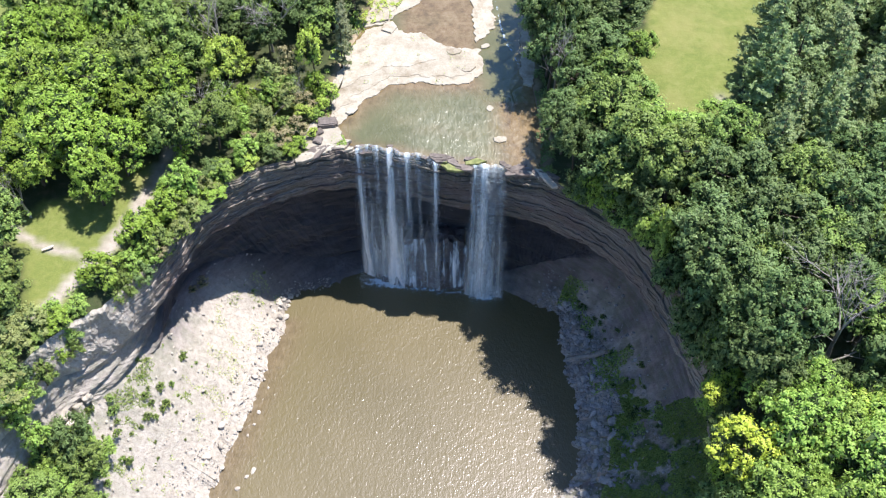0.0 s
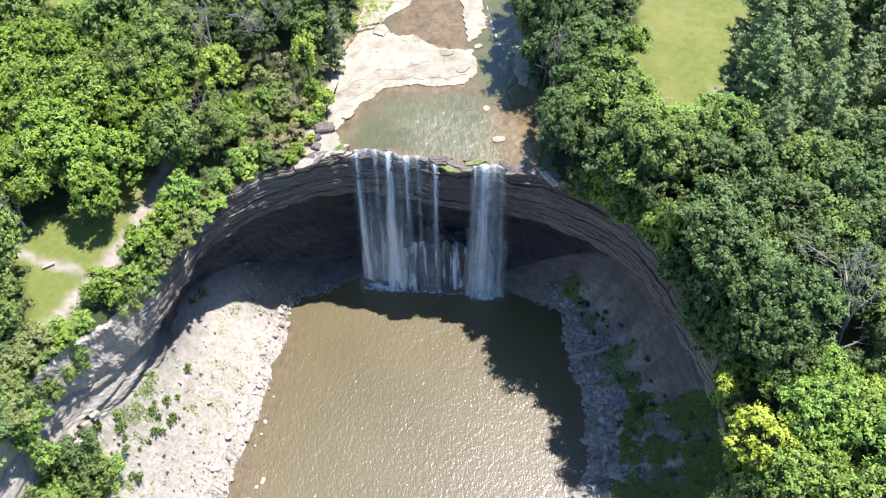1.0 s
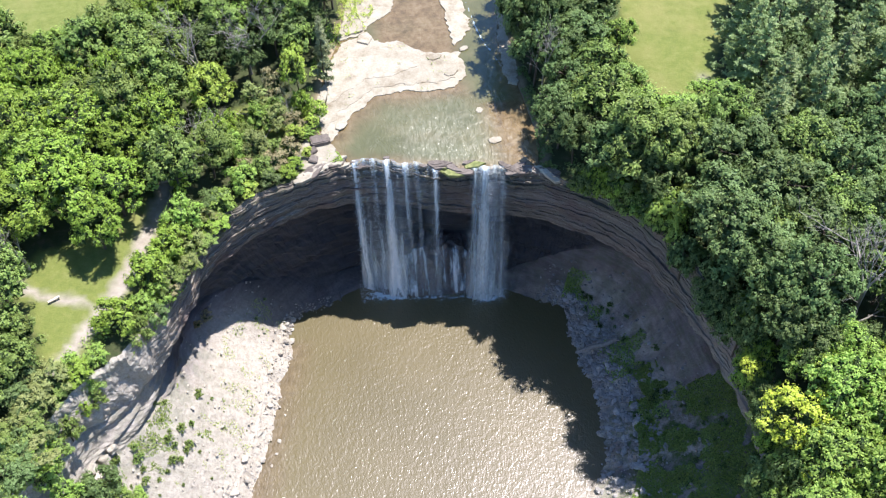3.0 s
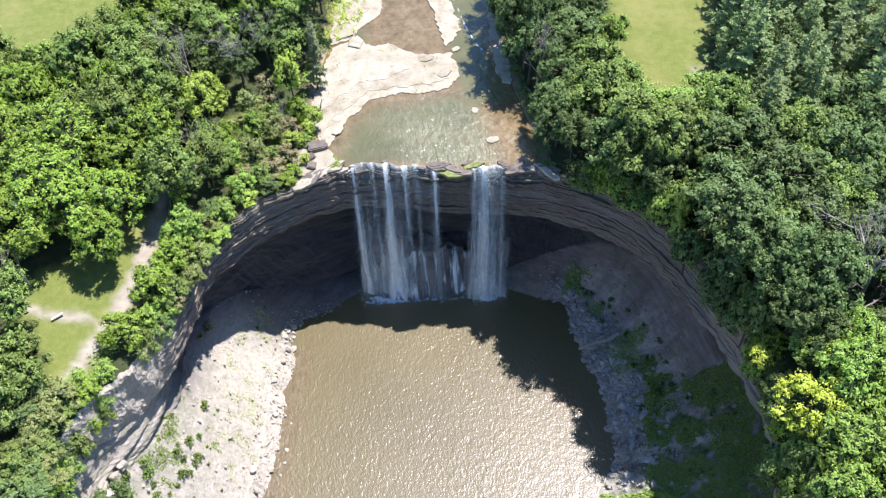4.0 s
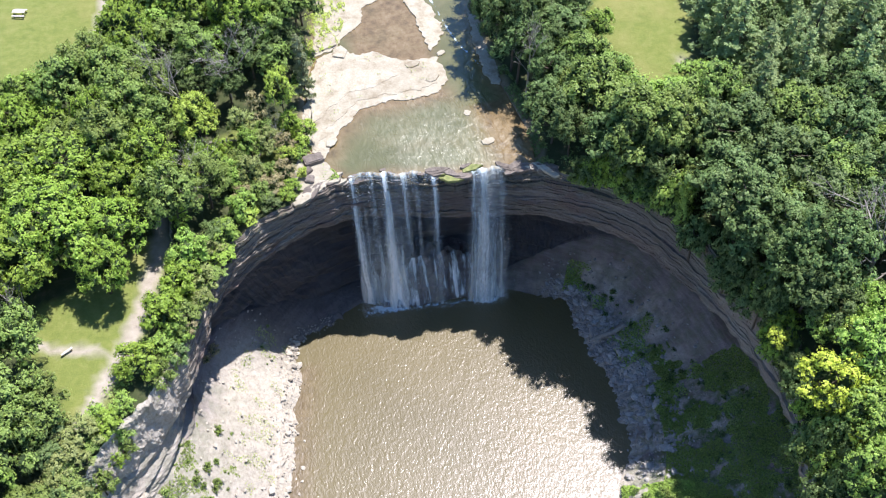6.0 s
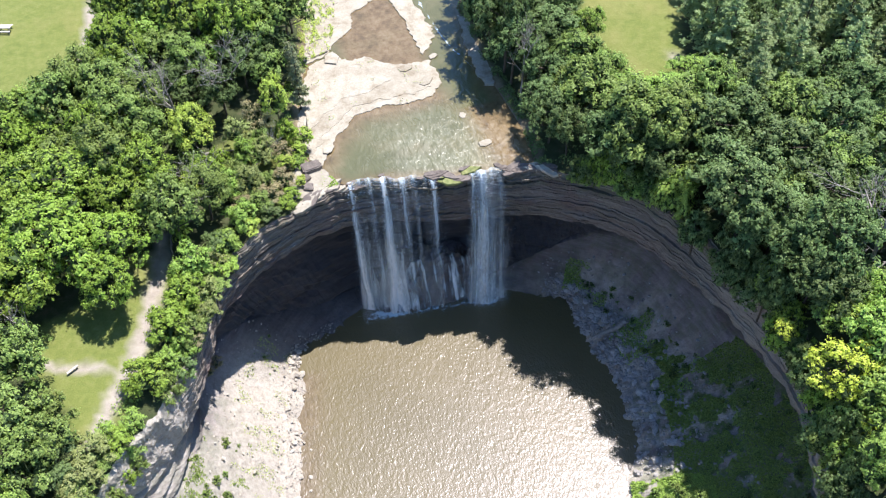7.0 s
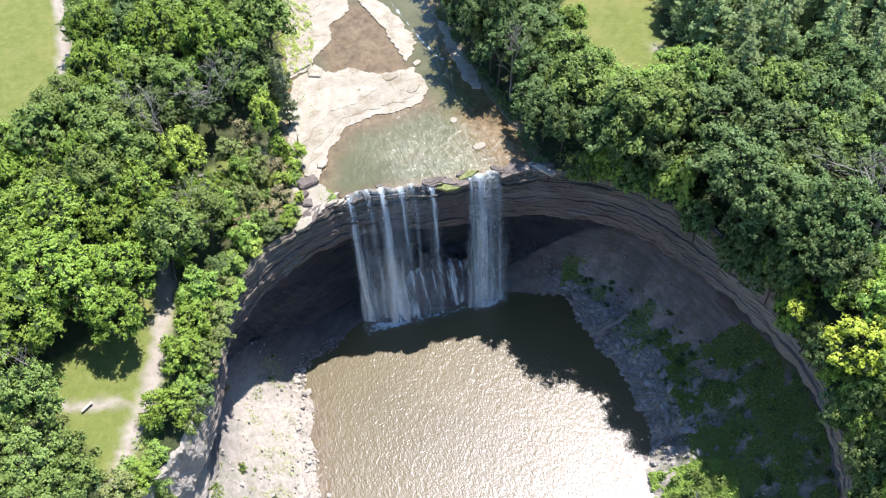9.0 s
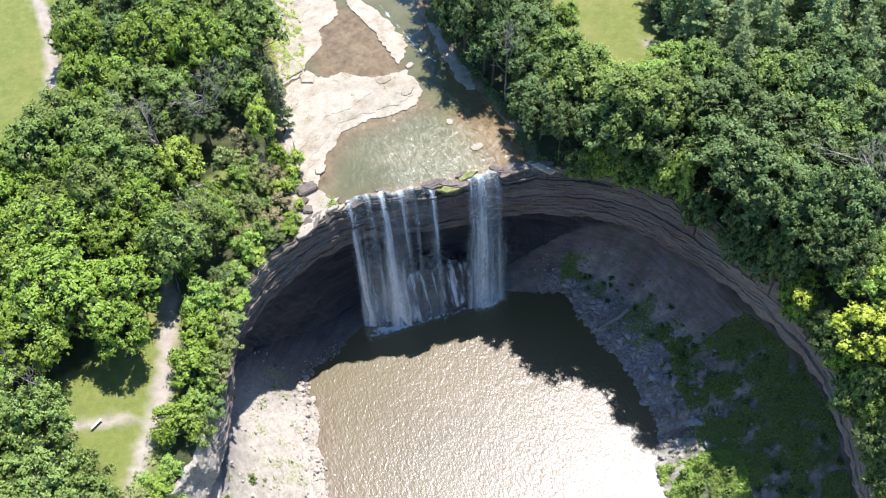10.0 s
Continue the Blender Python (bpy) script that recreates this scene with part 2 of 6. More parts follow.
def leaf_material(name, dark, light, spread=0.5, through_light=0.32):
    """Leaf masses: each leaf its own shade, each tree its own tone, light through the blade."""
    m = Mat(name)
    o = m.node("ShaderNodeObjectInfo")
    g = m.node("ShaderNodeNewGeometry")
    blend = lambda k: tuple(a + (b - a) * k for a, b in zip(dark, light))
    c = m.ramp(g.outputs["Random Per Island"], [(0.0, blend(0.46)), (0.6, blend(0.74)), (1.0, blend(1.08))])
    hsv = m.node("ShaderNodeHueSaturation")
    m.t.links.new(c, hsv.inputs["Color"])
    m.put(hsv, "Hue", m.math("ADD", 0.5 - 0.02 * spread, m.math("MULTIPLY", o.outputs["Random"], 0.04 * spread)))
    m.put(hsv, "Value", m.math("ADD", 1 - 0.35 * spread, m.math("MULTIPLY", o.outputs["Random"], 0.7 * spread)))
    col = hsv.outputs[0]
    m.set(Base_Color=col, Roughness=0.5)
    m.b.inputs["Specular IOR Level"].default_value = 0.28
    tr = m.node("ShaderNodeBsdfTranslucent")
    m.t.links.new(m.mix(0.5, col, (0.85, 1.0, 0.7), "MULTIPLY"), tr.inputs["Color"])
    mx = m.node("ShaderNodeMixShader")
    mx.inputs[0].default_value = through_light
    m.t.links.new(m.b.outputs[0], mx.inputs[1])
    m.t.links.new(tr.outputs[0], mx.inputs[2])
    m.t.links.new(mx.outputs[0], m.out.inputs["Surface"])
    return m.m


def bark_material(name, lo, hi):
    m = Mat(name)
    n = m.noise(3.0, 7, 0.7, m.pos((1, 1, 0.25)))
    m.set(Base_Color=m.ramp(n, [(0.3, lo), (0.7, hi)]), Roughness=0.9)
    m.bump(n, 0.6, 0.05)
    return m.m


CLIFF, GROUND, SLAB = cliff_material(), ground_material(), slab_material()
STONE_PALE = stone_material("pale_stone", (0.41, 0.36, 0.31), (0.64, 0.585, 0.51))
STONE_GREY = stone_material("grey_stone", (0.27, 0.255, 0.25), (0.54, 0.515, 0.50))
MOSSY = stone_material("mossy_stone", (0.10, 0.13, 0.035), (0.33, 0.33, 0.14))
STONE_DARK = stone_material("dark_boulder", (0.10, 0.083, 0.075), (0.26, 0.215, 0.19))
POOL, CREEK, FOAM = pool_material(), creek_material(), foam_material()
FALL_A, FALL_B = fall_material("falling_water", 0.50, 0.80, 1, 0.94, 0.52), fall_material("falling_spray", 0.34, 0.92, 5, 0.55, 0.18)
LEAF = {
    "green": leaf_material("leaf_green", (0.094, 0.154, 0.038), (0.344, 0.446, 0.120)),
    "fresh": leaf_material("leaf_fresh_green", (0.134, 0.230, 0.042), (0.436, 0.596, 0.136), 0.35),
    "lush": leaf_material("leaf_lush_green", (0.110, 0.186, 0.026), (0.398, 0.548, 0.092), 0.3),
    "deep": leaf_material("leaf_deep_green", (0.056, 0.101, 0.032), (0.212, 0.292, 0.102), 0.5, 0.27),
    "yellow": leaf_material("leaf_yellow_green", (0.25, 0.31, 0.030), (0.66, 0.72, 0.105), 0.3),
    "lime": leaf_material("leaf_lime_green", (0.23, 0.32, 0.040), (0.60, 0.72, 0.15), 0.25),
    "olive": leaf_material("leaf_olive", (0.17, 0.20, 0.065), (0.42, 0.46, 0.17)),
    "rusty": leaf_material("leaf_rusty", (0.24, 0.20, 0.10), (0.50, 0.425, 0.24), 0.3),
    "cedar": leaf_material("cedar_grey_green", (0.16, 0.18, 0.095), (0.40, 0.43, 0.245), 0.3),
    "blue": leaf_material("needle_grey_green", (0.115, 0.170, 0.066), (0.345, 0.43, 0.185), 0.5),
}
BARK = bark_material("bark", (0.05, 0.038, 0.028), (0.14, 0.11, 0.085))
DRIFTWOOD = bark_material("grey_brown_driftwood", (0.20, 0.17, 0.15), (0.42, 0.37, 0.33))
DEADWOOD = bark_material("bleached_wood", (0.20, 0.175, 0.16), (0.42, 0.385, 0.355))


# ---------------------------------------------------------------- helpers
def mesh_from(name, verts, faces, material, smooth=False):
    me = bpy.data.meshes.new(name)
    me.from_pydata([tuple(v) for v in verts], [], [tuple(f) for f in faces])
    me.materials.append(material)
    if smooth:
        me.polygons.foreach_set("use_smooth", [True] * len(me.polygons))
    me.update()
    return me


def paint(me, name, values):
    """Point colours (three numbers a vertex) or point values."""
    values = np.asarray(values, dtype=np.float32)
    if values.ndim == 2:
        a = me.color_attributes.new(name, "FLOAT_COLOR", "POINT")
        a.data.foreach_set("color", np.hstack([values, np.ones((len(values), 1), np.float32)]).ravel())
    else:
        a = me.attributes.new(name, "FLOAT", "POINT")
        a.data.foreach_set("value", values)


def child(name, me, parent, label=""):
    ob = new(name, me)
    ob.parent = parent
    return tagged(ob, label)


def spline(points, n):
    """n points along a Catmull-Rom curve through the rows of points."""
    p = np.asarray(points, float)
    p = np.vstack([2 * p[0] - p[1], p, 2 * p[-1] - p[-2]])
    u = np.linspace(0, len(p) - 3 - 1e-6, n)
    i = u.astype(int)
    t = (u - i)[:, None]
    a, b, c, d = p[i], p[i + 1], p[i + 2], p[i + 3]
    return 0.5 * (2 * b + (c - a) * t + (2 * a - 5 * b + 4 * c - d) * t ** 2 + (3 * b - 3 * c + d - a) * t ** 3)


def inside(poly, pts):
    """Which of the points lie inside the polygon."""
    poly, pts = np.asarray(poly, float), np.asarray(pts, float)
    x, y = pts[:, 0], pts[:, 1]
    r = np.zeros(len(pts), bool)
    for (x0, y0), (x1, y1) in zip(poly, np.roll(poly, -1, 0)):
        with np.errstate(divide="ignore", invalid="ignore"):
            r ^= ((y0 > y) != (y1 > y)) & (x < (x1 - x0) * (y - y0) / (y1 - y0) + x0)
    return r


def away(poly, pts, closed=True):
    """Distance of the points from a polyline."""
    poly, pts = np.asarray(poly, float), np.asarray(pts, float)
    best = np.full(len(pts), 1e9)
    ends = np.roll(poly, -1, 0) if closed else poly[1:]
    for a, b in zip(poly, ends):
        d = b - a
        t = np.clip(((pts - a) @ d) / max(d @ d, 1e-9), 0, 1)
        best = np.minimum(best, np.hypot(*(pts - a - t[:, None] * d).T))
    return best


def depth_in(poly, pts):
    """Signed distance, positive inside."""
    return np.where(inside(poly, pts), 1, -1) * away(poly, pts)


def fbm(x, y, z=0.0, octaves=4):
    return noise.fractal(Vector((x, y, z)), 1.0, 2.0, octaves)


def leaves(name, centres, normals, size, material, rng, long=1.0, stray=0.6, inner=None):
    """Many small leaf sprays, each one blade; inner: vertices and triangles of dark blades that shade the crown gaps,
    and their material.
    """
    n = len(centres)
    nv = normals + rng.normal(0, stray, (n, 3))
    nv /= np.linalg.norm(nv, axis=1)[:, None] + 1e-9
    t = np.cross(nv, rng.normal(0, 1, (n, 3)))
    t /= np.linalg.norm(t, axis=1)[:, None] + 1e-9
    b = np.cross(nv, t)
    s = (size * rng.uniform(0.65, 1.4, n))[:, None]
    v = np.empty((n, 3, 3))
    v[:, 0], v[:, 1], v[:, 2] = centres - t * s * long, centres + t * s * 0.55 * long + b * s * 0.75, centres + t * s * 0.75 * long - b * s * 0.6
    me = bpy.data.meshes.new(name)
    co, index, slot = v.reshape(-1, 3), np.arange(3 * n), np.zeros(n)
    me.materials.append(material)
    if inner:
        co, index = np.vstack([co, inner[0]]), np.concatenate([index, 3 * n + np.ravel(inner[1])])
        slot = np.concatenate([slot, np.ones(len(inner[1]))])
        me.materials.append(inner[2])
    me.vertices.add(len(co)), me.loops.add(len(index)), me.polygons.add(len(slot))
    me.vertices.foreach_set("co", co.ravel())
    me.loops.foreach_set("vertex_index", index.astype(np.int32))
    me.polygons.foreach_set("loop_start", np.arange(0, len(index), 3, dtype=np.int32))
    me.polygons.foreach_set("material_index", slot.astype(np.int32))
    me.update(calc_edges=True)
    return me


# ---------------------------------------------------------------- gorge: rim, lip, foot and shore
RIM = [(-66, -120), (-62, -40), (-56, 10), (-52.6, 30), (-50.2, 39), (-48.0, 46.5), (-45.0, 52.6), (-40.4, 57.8), (-36.0, 62.9), (-33, 68.7), (-31, 73.7), (-27, 78.2), (-22.3, 81.4),
       (-17.3, 83.5), (-11.6, 85.2), (-6, 84.6), (-1.5, 83.3), (4.8, 82.2), (8.5, 81.6), (13.3, 79.6), (18.3, 76.2), (22.8, 72), (26, 66), (28.6, 59),
       (30.6, 51), (31.2, 43), (28.4, 34.5), (24.2, 26), (20, 16), (18.5, 0), (22, -50), (26, -120)]
SHORE = [(-60, -120), (-54, -40), (-46, 10), (-40, 24), (-37, 33), (-33.5, 40.5), (-30.5, 48), (-29, 53), (-27.3, 60), (-25.2, 67), (-23.8, 72.5), (-23.6, 77.6), (-20.9, 80.6),
         (-17.2, 82.4), (-12.5, 84.2), (-6.5, 85.0), (-2, 84.6), (5, 83.4), (9.2, 81.2), (14, 78.2), (17.3, 75.6), (17.3, 71.5), (17.7, 67), (18.5, 62),
         (18.5, 56), (16, 49.5), (13.2, 43), (11, 35), (9, 26), (8, 10), (10, -50), (14, -120)]
LIP = [23.5, 23.5, 23.5, 23.5, 23.5, 23.6, 22.6, 21.0, 20.5, 21, 21, 20.6, 20.2, 19.8, 18.8, 18.2, 17.8, 17.3, 17, 17.5, 18, 18, 18, 18, 17.5, 17, 17, 17, 17, 17, 17, 17]
RECESS = [-0.8, -0.8, -0.8, -0.8, -0.8, -0.8, -0.8, -0.6, 1.0, 3.8, 4.6, 5, 5, 5, 5, 5, 5, 5, 5, 5, 5, 4.4, 4, 3, 2.4, 1.8, 1.4, 1, 1, 1, 1, 1]
FOOT = [-2.6, -2.6, -2.6, -2.6, -2.8, -2.8, -1.8, -1.1, 1.4, 4.2, 4.6, 4, 3.2, 2.4, 2.2, 3, 3.2, 3, 2.2, 2.8, 4, 5, 4.5, 3.2, 2.5, 1.9, 1.5, 1, 1, 1, 1, 1]
FOOT_Z = [17.5, 17.5, 17.5, 17.5, 17.5, 17.5, 17, 15.4, 13.2, 12, 11, 9, 5.2, 2.4, 1.5, 1, 1, 1, 1.5, 6, 11, 13, 14, 14, 14.5, 15, 15, 15, 14, 14, 14, 14]

NS = 760
ctrl = np.column_stack([RIM, SHORE, LIP, RECESS, FOOT, FOOT_Z])
# columns spaced closely where the gorge is near, widely downstream
dense = spline(ctrl, 6000)
step = np.hypot(*np.diff(dense[:, :2], axis=0).T)
weight = step * np.where(dense[1:, 1] < 22, 0.12, 1.0)
run = np.concatenate([[0], np.cumsum(weight)])
cols = np.array([np.interp(np.linspace(0, run[-1], NS), run, dense[:, k]) for k in range(8)]).T
rim, shore = cols[:, :2].copy(), cols[:, 2:4]
tang = np.gradient(rim, axis=0)
tang /= np.linalg.norm(tang, axis=1)[:, None]
outward = np.column_stack([-tang[:, 1], tang[:, 0]])
arc = np.concatenate([[0], np.cumsum(np.hypot(*np.diff(rim, axis=0).T))])
base_rim = rim.copy()
jig = np.zeros(NS)
for i in range(NS):          # a ragged crest
    jig[i] = (1.3 * fbm(arc[i] * 0.14, 21.0, 0.0, 4) + 0.6 * fbm(arc[i] * 0.8, 31.0, 0.0, 3)) * (1.0 if abs(rim[i, 0] + 1.5) > 14 else 0.2)
    if abs(rim[i, 0] + 1.5) < 13 and rim[i, 1] > 70:
        rim[i] += outward[i] * 0.40 * round(3 * fbm(arc[i] * 0.55, 51.0, 0.0, 3)) / 2
    rim[i] += outward[i] * (0.55 * fbm(arc[i] * 0.22, 3.1) + 0.3 * round(2 * fbm(arc[i] * 0.5, 9.7)) / 2)

CREEK_POLY = [(-11.9, 84.6), (-14.2, 88), (-15.4, 92), (-15.2, 97), (-14.3, 103), (-12, 109), (-9.5, 118), (-8, 128), (-7, 140), (-8, 160), (-14, 200), (-22, 320),
              (6, 320), (14, 200), (21, 160), (20, 140), (16.8, 126), (13.6, 116), (12.2, 108), (12.2, 100), (12.9, 92), (13.4, 85.5), (12.4, 79.9), (4.8, 81.8), (-1.5, 82.9), (-6, 84.2)]
FIELD_POLY = [(25, 97), (30, 90), (36.5, 86.5), (40, 96), (44.5, 104.5), (49, 114), (64, 140), (80, 175), (48, 185), (40, 150), (33, 119), (28, 104)]
CLEAR_POLY = [(-53, 70.5), (-49, 65.5), (-47.6, 61), (-46.5, 56.5), (-41.5, 60), (-38.6, 66.5), (-35, 77), (-36.5, 81), (-40.5, 80), (-45, 75), (-50, 73)]
LAWN_POLY = [(-110, 190), (-110, 104), (-62, 106), (-47, 107.5), (-42.2, 112), (-36, 128), (-35.5, 140), (-38, 150), (-52, 190)]
BANK_POLY = [(-29, 91), (-27, 96), (-22, 99), (-18, 97), (-17.5, 92), (-21, 88), (-26, 88)]
PATH = [(-46.3, 56.0), (-44.5, 59.2), (-41.8, 63.6), (-39.7, 67.8), (-37.9, 72.2), (-36.3, 77), (-35.4, 81.5), (-34.6, 86.5), (-36, 92)]
SPUR = [(-40.6, 64.5), (-44, 66.6), (-48, 67.5), (-52, 70.5), (-56, 76)]
FAR_PATH = [(-46, 110), (-42.8, 116), (-40.4, 124), (-39.2, 132), (-39, 142), (-44, 156)]


def ground_z(x, y):
    """Height of the plateau."""
    p = np.column_stack([np.ravel(x), np.ravel(y)])
    c = away(CREEK_POLY, p)
    z = 27.0 + 1.2 * np.clip(c / 18, 0, 1) + np.clip((-p[:, 0] - 34) / 14, 0, 1) * 0.8
    z += np.array([0.35 * fbm(a * 0.07, b * 0.07, 5.0, 3) for a, b in p])
    d = depth_in(CREEK_POLY, p)
    bed = 26.25 + np.array([0.12 * fbm(a * 0.25, b * 0.25, 2.0, 3) for a, b in p])
    k = np.clip((d + 0.9) / 1.2, 0, 1)
    return z * (1 - k) + bed * k


def build_cliff():
    layers = 30
    verts, zone, wet_shade, rows = [], [], [], None
    bed_rnd = random.Random(15)
    hard = []
    while len(hard) < layers:          # beds of one to three layers, some standing proud
        hard += [bed_rnd.uniform(-0.34, 0.30)] * bed_rnd.choice((1, 1, 2, 3))
    zr = ground_z(rim[:, 0], rim[:, 1])
    for i in range(NS):
        sx, sy, lip, rec, foot, fz = cols[i, 2:]
        o, r, r0 = outward[i], rim[i], base_rim[i]
        mid = math.exp(-((r[0] + 0.5) / 12.5) ** 2) if r[1] > 70 else 0.0
        beach = 1.0 if r[0] < -10 else 0.0
        worn = max(0.0, min(1.0, (66 - r[1]) / 6)) if r[0] < -20 else 0.0     # weathered pale stretch
        pink = 0.4 * max(0.0, min(1.0, (64 - r[1]) / 8)) if r[0] > 15 else 0.0     # soft reddish stretch
        col = []
        # cap rock in beds, each bed a small ledge
        for k in range(layers):
            for e in (0, 1):
                f = (k + e) / layers
                z = zr[i] + (lip - zr[i]) * f
                jut = 0.13 * fbm(arc[i] * 0.05, k * 3.7, 1.0, 4) + 0.06 * round(2 * fbm(arc[i] * 0.35, k * 5.3, 4.0, 3)) / 2 + 0.06 * fbm(arc[i] * 1.3, k * 7.1, 24.0, 3)
                jut = jut * (1 - 0.85 * worn) + (1 - 0.92 * worn) * hard[k] * (1.1 - 0.6 * f) * max(0.0, 0.55 + 1.3 * fbm(arc[i] * 0.13, k * 1.9, 40.0, 4))
                jut += (1 - worn) * 0.5 * (0.35 + 0.65 * f) * fbm(arc[i] * 0.42, z * 0.55, 61.0, 4)
                if k == 0 and e == 0:
                    jut = 0.0
                lean = -0.25 - 0.5 * math.sin(f * math.pi) * 0.4 + 0.5 * max(0, f - 0.55)
                off = (lean + jut - 0.7 * worn * f + worn * (0.55 * fbm(arc[i] * 0.45, z * 0.22, 15.0, 5) + 0.22 * round(3 * fbm(arc[i] * 0.6, z * 0.3, 25.0, 3)) / 2)) if (k or e) else 0.0
                z += (0.06 * fbm(arc[i] * 0.3, k * 2.1, 8.0, 3) + 0.08 * fbm(arc[i] * 1.1, k * 4.7, 18.0, 3)) if 0 < k + e < layers else 0
                g = min(1, 2.2 * f)
                cx, cy = r[0] + (r0[0] - r[0]) * g, r[1] + (r0[1] - r[1]) * g
                col.append((cx + o[0] * off, cy + o[1] * off, z, (1, max(0.9 * worn, pink), 0.25 * (f < 0.3)), 0.35 * mid))
        # undercut shale wall, the shade of its recess painted in with the dark tone
        for k in range(1, 23):
            f = k / 22
            z = lip + (fz - lip) * f
            back = rec * min(1, f * 4.5) ** 0.6 if f < 0.3 else rec + (foot - rec) * (f - 0.3) / 0.7
            back += 0.9 * fbm(arc[i] * 0.07, z * 0.5, 3.0, 4) + (0.35 - 0.25 * worn) * fbm(arc[i] * 0.15, z * 2.4, 6.0, 3)
            r = base_rim[i]
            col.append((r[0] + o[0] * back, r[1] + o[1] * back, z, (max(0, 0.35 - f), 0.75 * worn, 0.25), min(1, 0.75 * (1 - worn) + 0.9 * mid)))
        fx, fy = r + o * foot
        # scree slope down to the water
        span = 34
        for k in range(1, span + 1):
            f = k / span
            wob = jig[i] * f ** 5
            x, y = fx + (sx - fx) * f + o[0] * wob, fy + (sy - fy) * f + o[1] * wob
            z = fz * ((1 - f) ** 1.12)
            if r[0] > 10:          # steep bank above a flat stony apron
                bank = 0.8 * fz * (1 - f) ** (1.6 + 1.0 * min(1, max(0, (r[1] - 46) / 8))) + 2.2 * min(1, (1 - f) / 0.25) * min(1, fz / 8)
                z += (bank - z) * min(1, (r[0] - 10) / 8)
            z += 0.25 * (f > 0.85) * (1 - f) / 0.15
            bump = 0.34 * fbm(x * 0.22, y * 0.22, 7.0, 5) * math.sin(math.pi * f) ** 0.5 + 0.10 * fbm(x * 1.3, y * 1.3, 2.0, 3)
            gully = 0.12 * fbm(arc[i] * 0.35, 0.6 * f, 12.0, 3) * math.sin(math.pi * f)
            green = (0.30 * max(0, 1 - f * 1.4) + 0.06) if r[1] < 70 else 0.06
            if r[0] > 0:
                green = (1.0 if r[1] < 54 else 0.35) * (1 - max(0, f - 0.75) * 3)
            pale = min(1, f * 3 + worn) * (0.95 if beach else 0.58 + 0.42 * min(1, max(0, (f - 0.5) * 3)))
            if not beach:
                pale *= 0.8 + 0.9 * fbm(arc[i] * 0.4, f * 1.6, 33.0, 4)
            pale *= 1 - 0.8 * min(1, max(0, (r[1] - 77) / 6)) * (1 if r[0] < 0 else 0.6)
            # the slope gets darker towards the back of the gorge
            back_dark = (0.45 if r[0] > 0 else 0.9) * min(1, max(0, (r[1] - 74) / 6)) * (1 if r[0] > 0 else 1 - 0.5 * f)
            col.append((x, y, z + bump + gully, (0, pale, max(0, min(1, green))), min(1, max(0.9 * mid, back_dark))))
        inx, iny = np.array([sx, sy]) - np.array([fx, fy])
        sx, sy = sx + o[0] * jig[i], sy + o[1] * jig[i]
        ln = max(1e-3, math.hypot(inx, iny))
        for d, z in ((0.8, -0.25), (2.5, -0.9), (6, -2.4)):
            dd = d if r[1] < 76 else d * 0.6
            col.append((sx + (inx / ln * dd if ln > 0.8 else -o[0] * dd), sy + (iny / ln * dd if ln > 0.8 else -o[1] * dd), z, (0, 0.6 * beach, 0), 0.7))
        rows = len(col)
        for x, y, z, c, w in col:
            verts.append((x, y, z)), zone.append(c), wet_shade.append(w)
    faces = []
    for i in range(NS - 1):
        a, b = i * rows, (i + 1) * rows
        faces += [(a + j, a + j + 1, b + j + 1, b + j) for j in range(rows - 1)]
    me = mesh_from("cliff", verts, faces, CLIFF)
    paint(me, "zone", zone), paint(me, "wet_shade", wet_shade)
    return tagged(new("cliff_wall", me), "layered limestone gorge wall undercut above purple shale and scree", "cliff", kind="structure"), zr


cliff, rim_z = build_cliff()


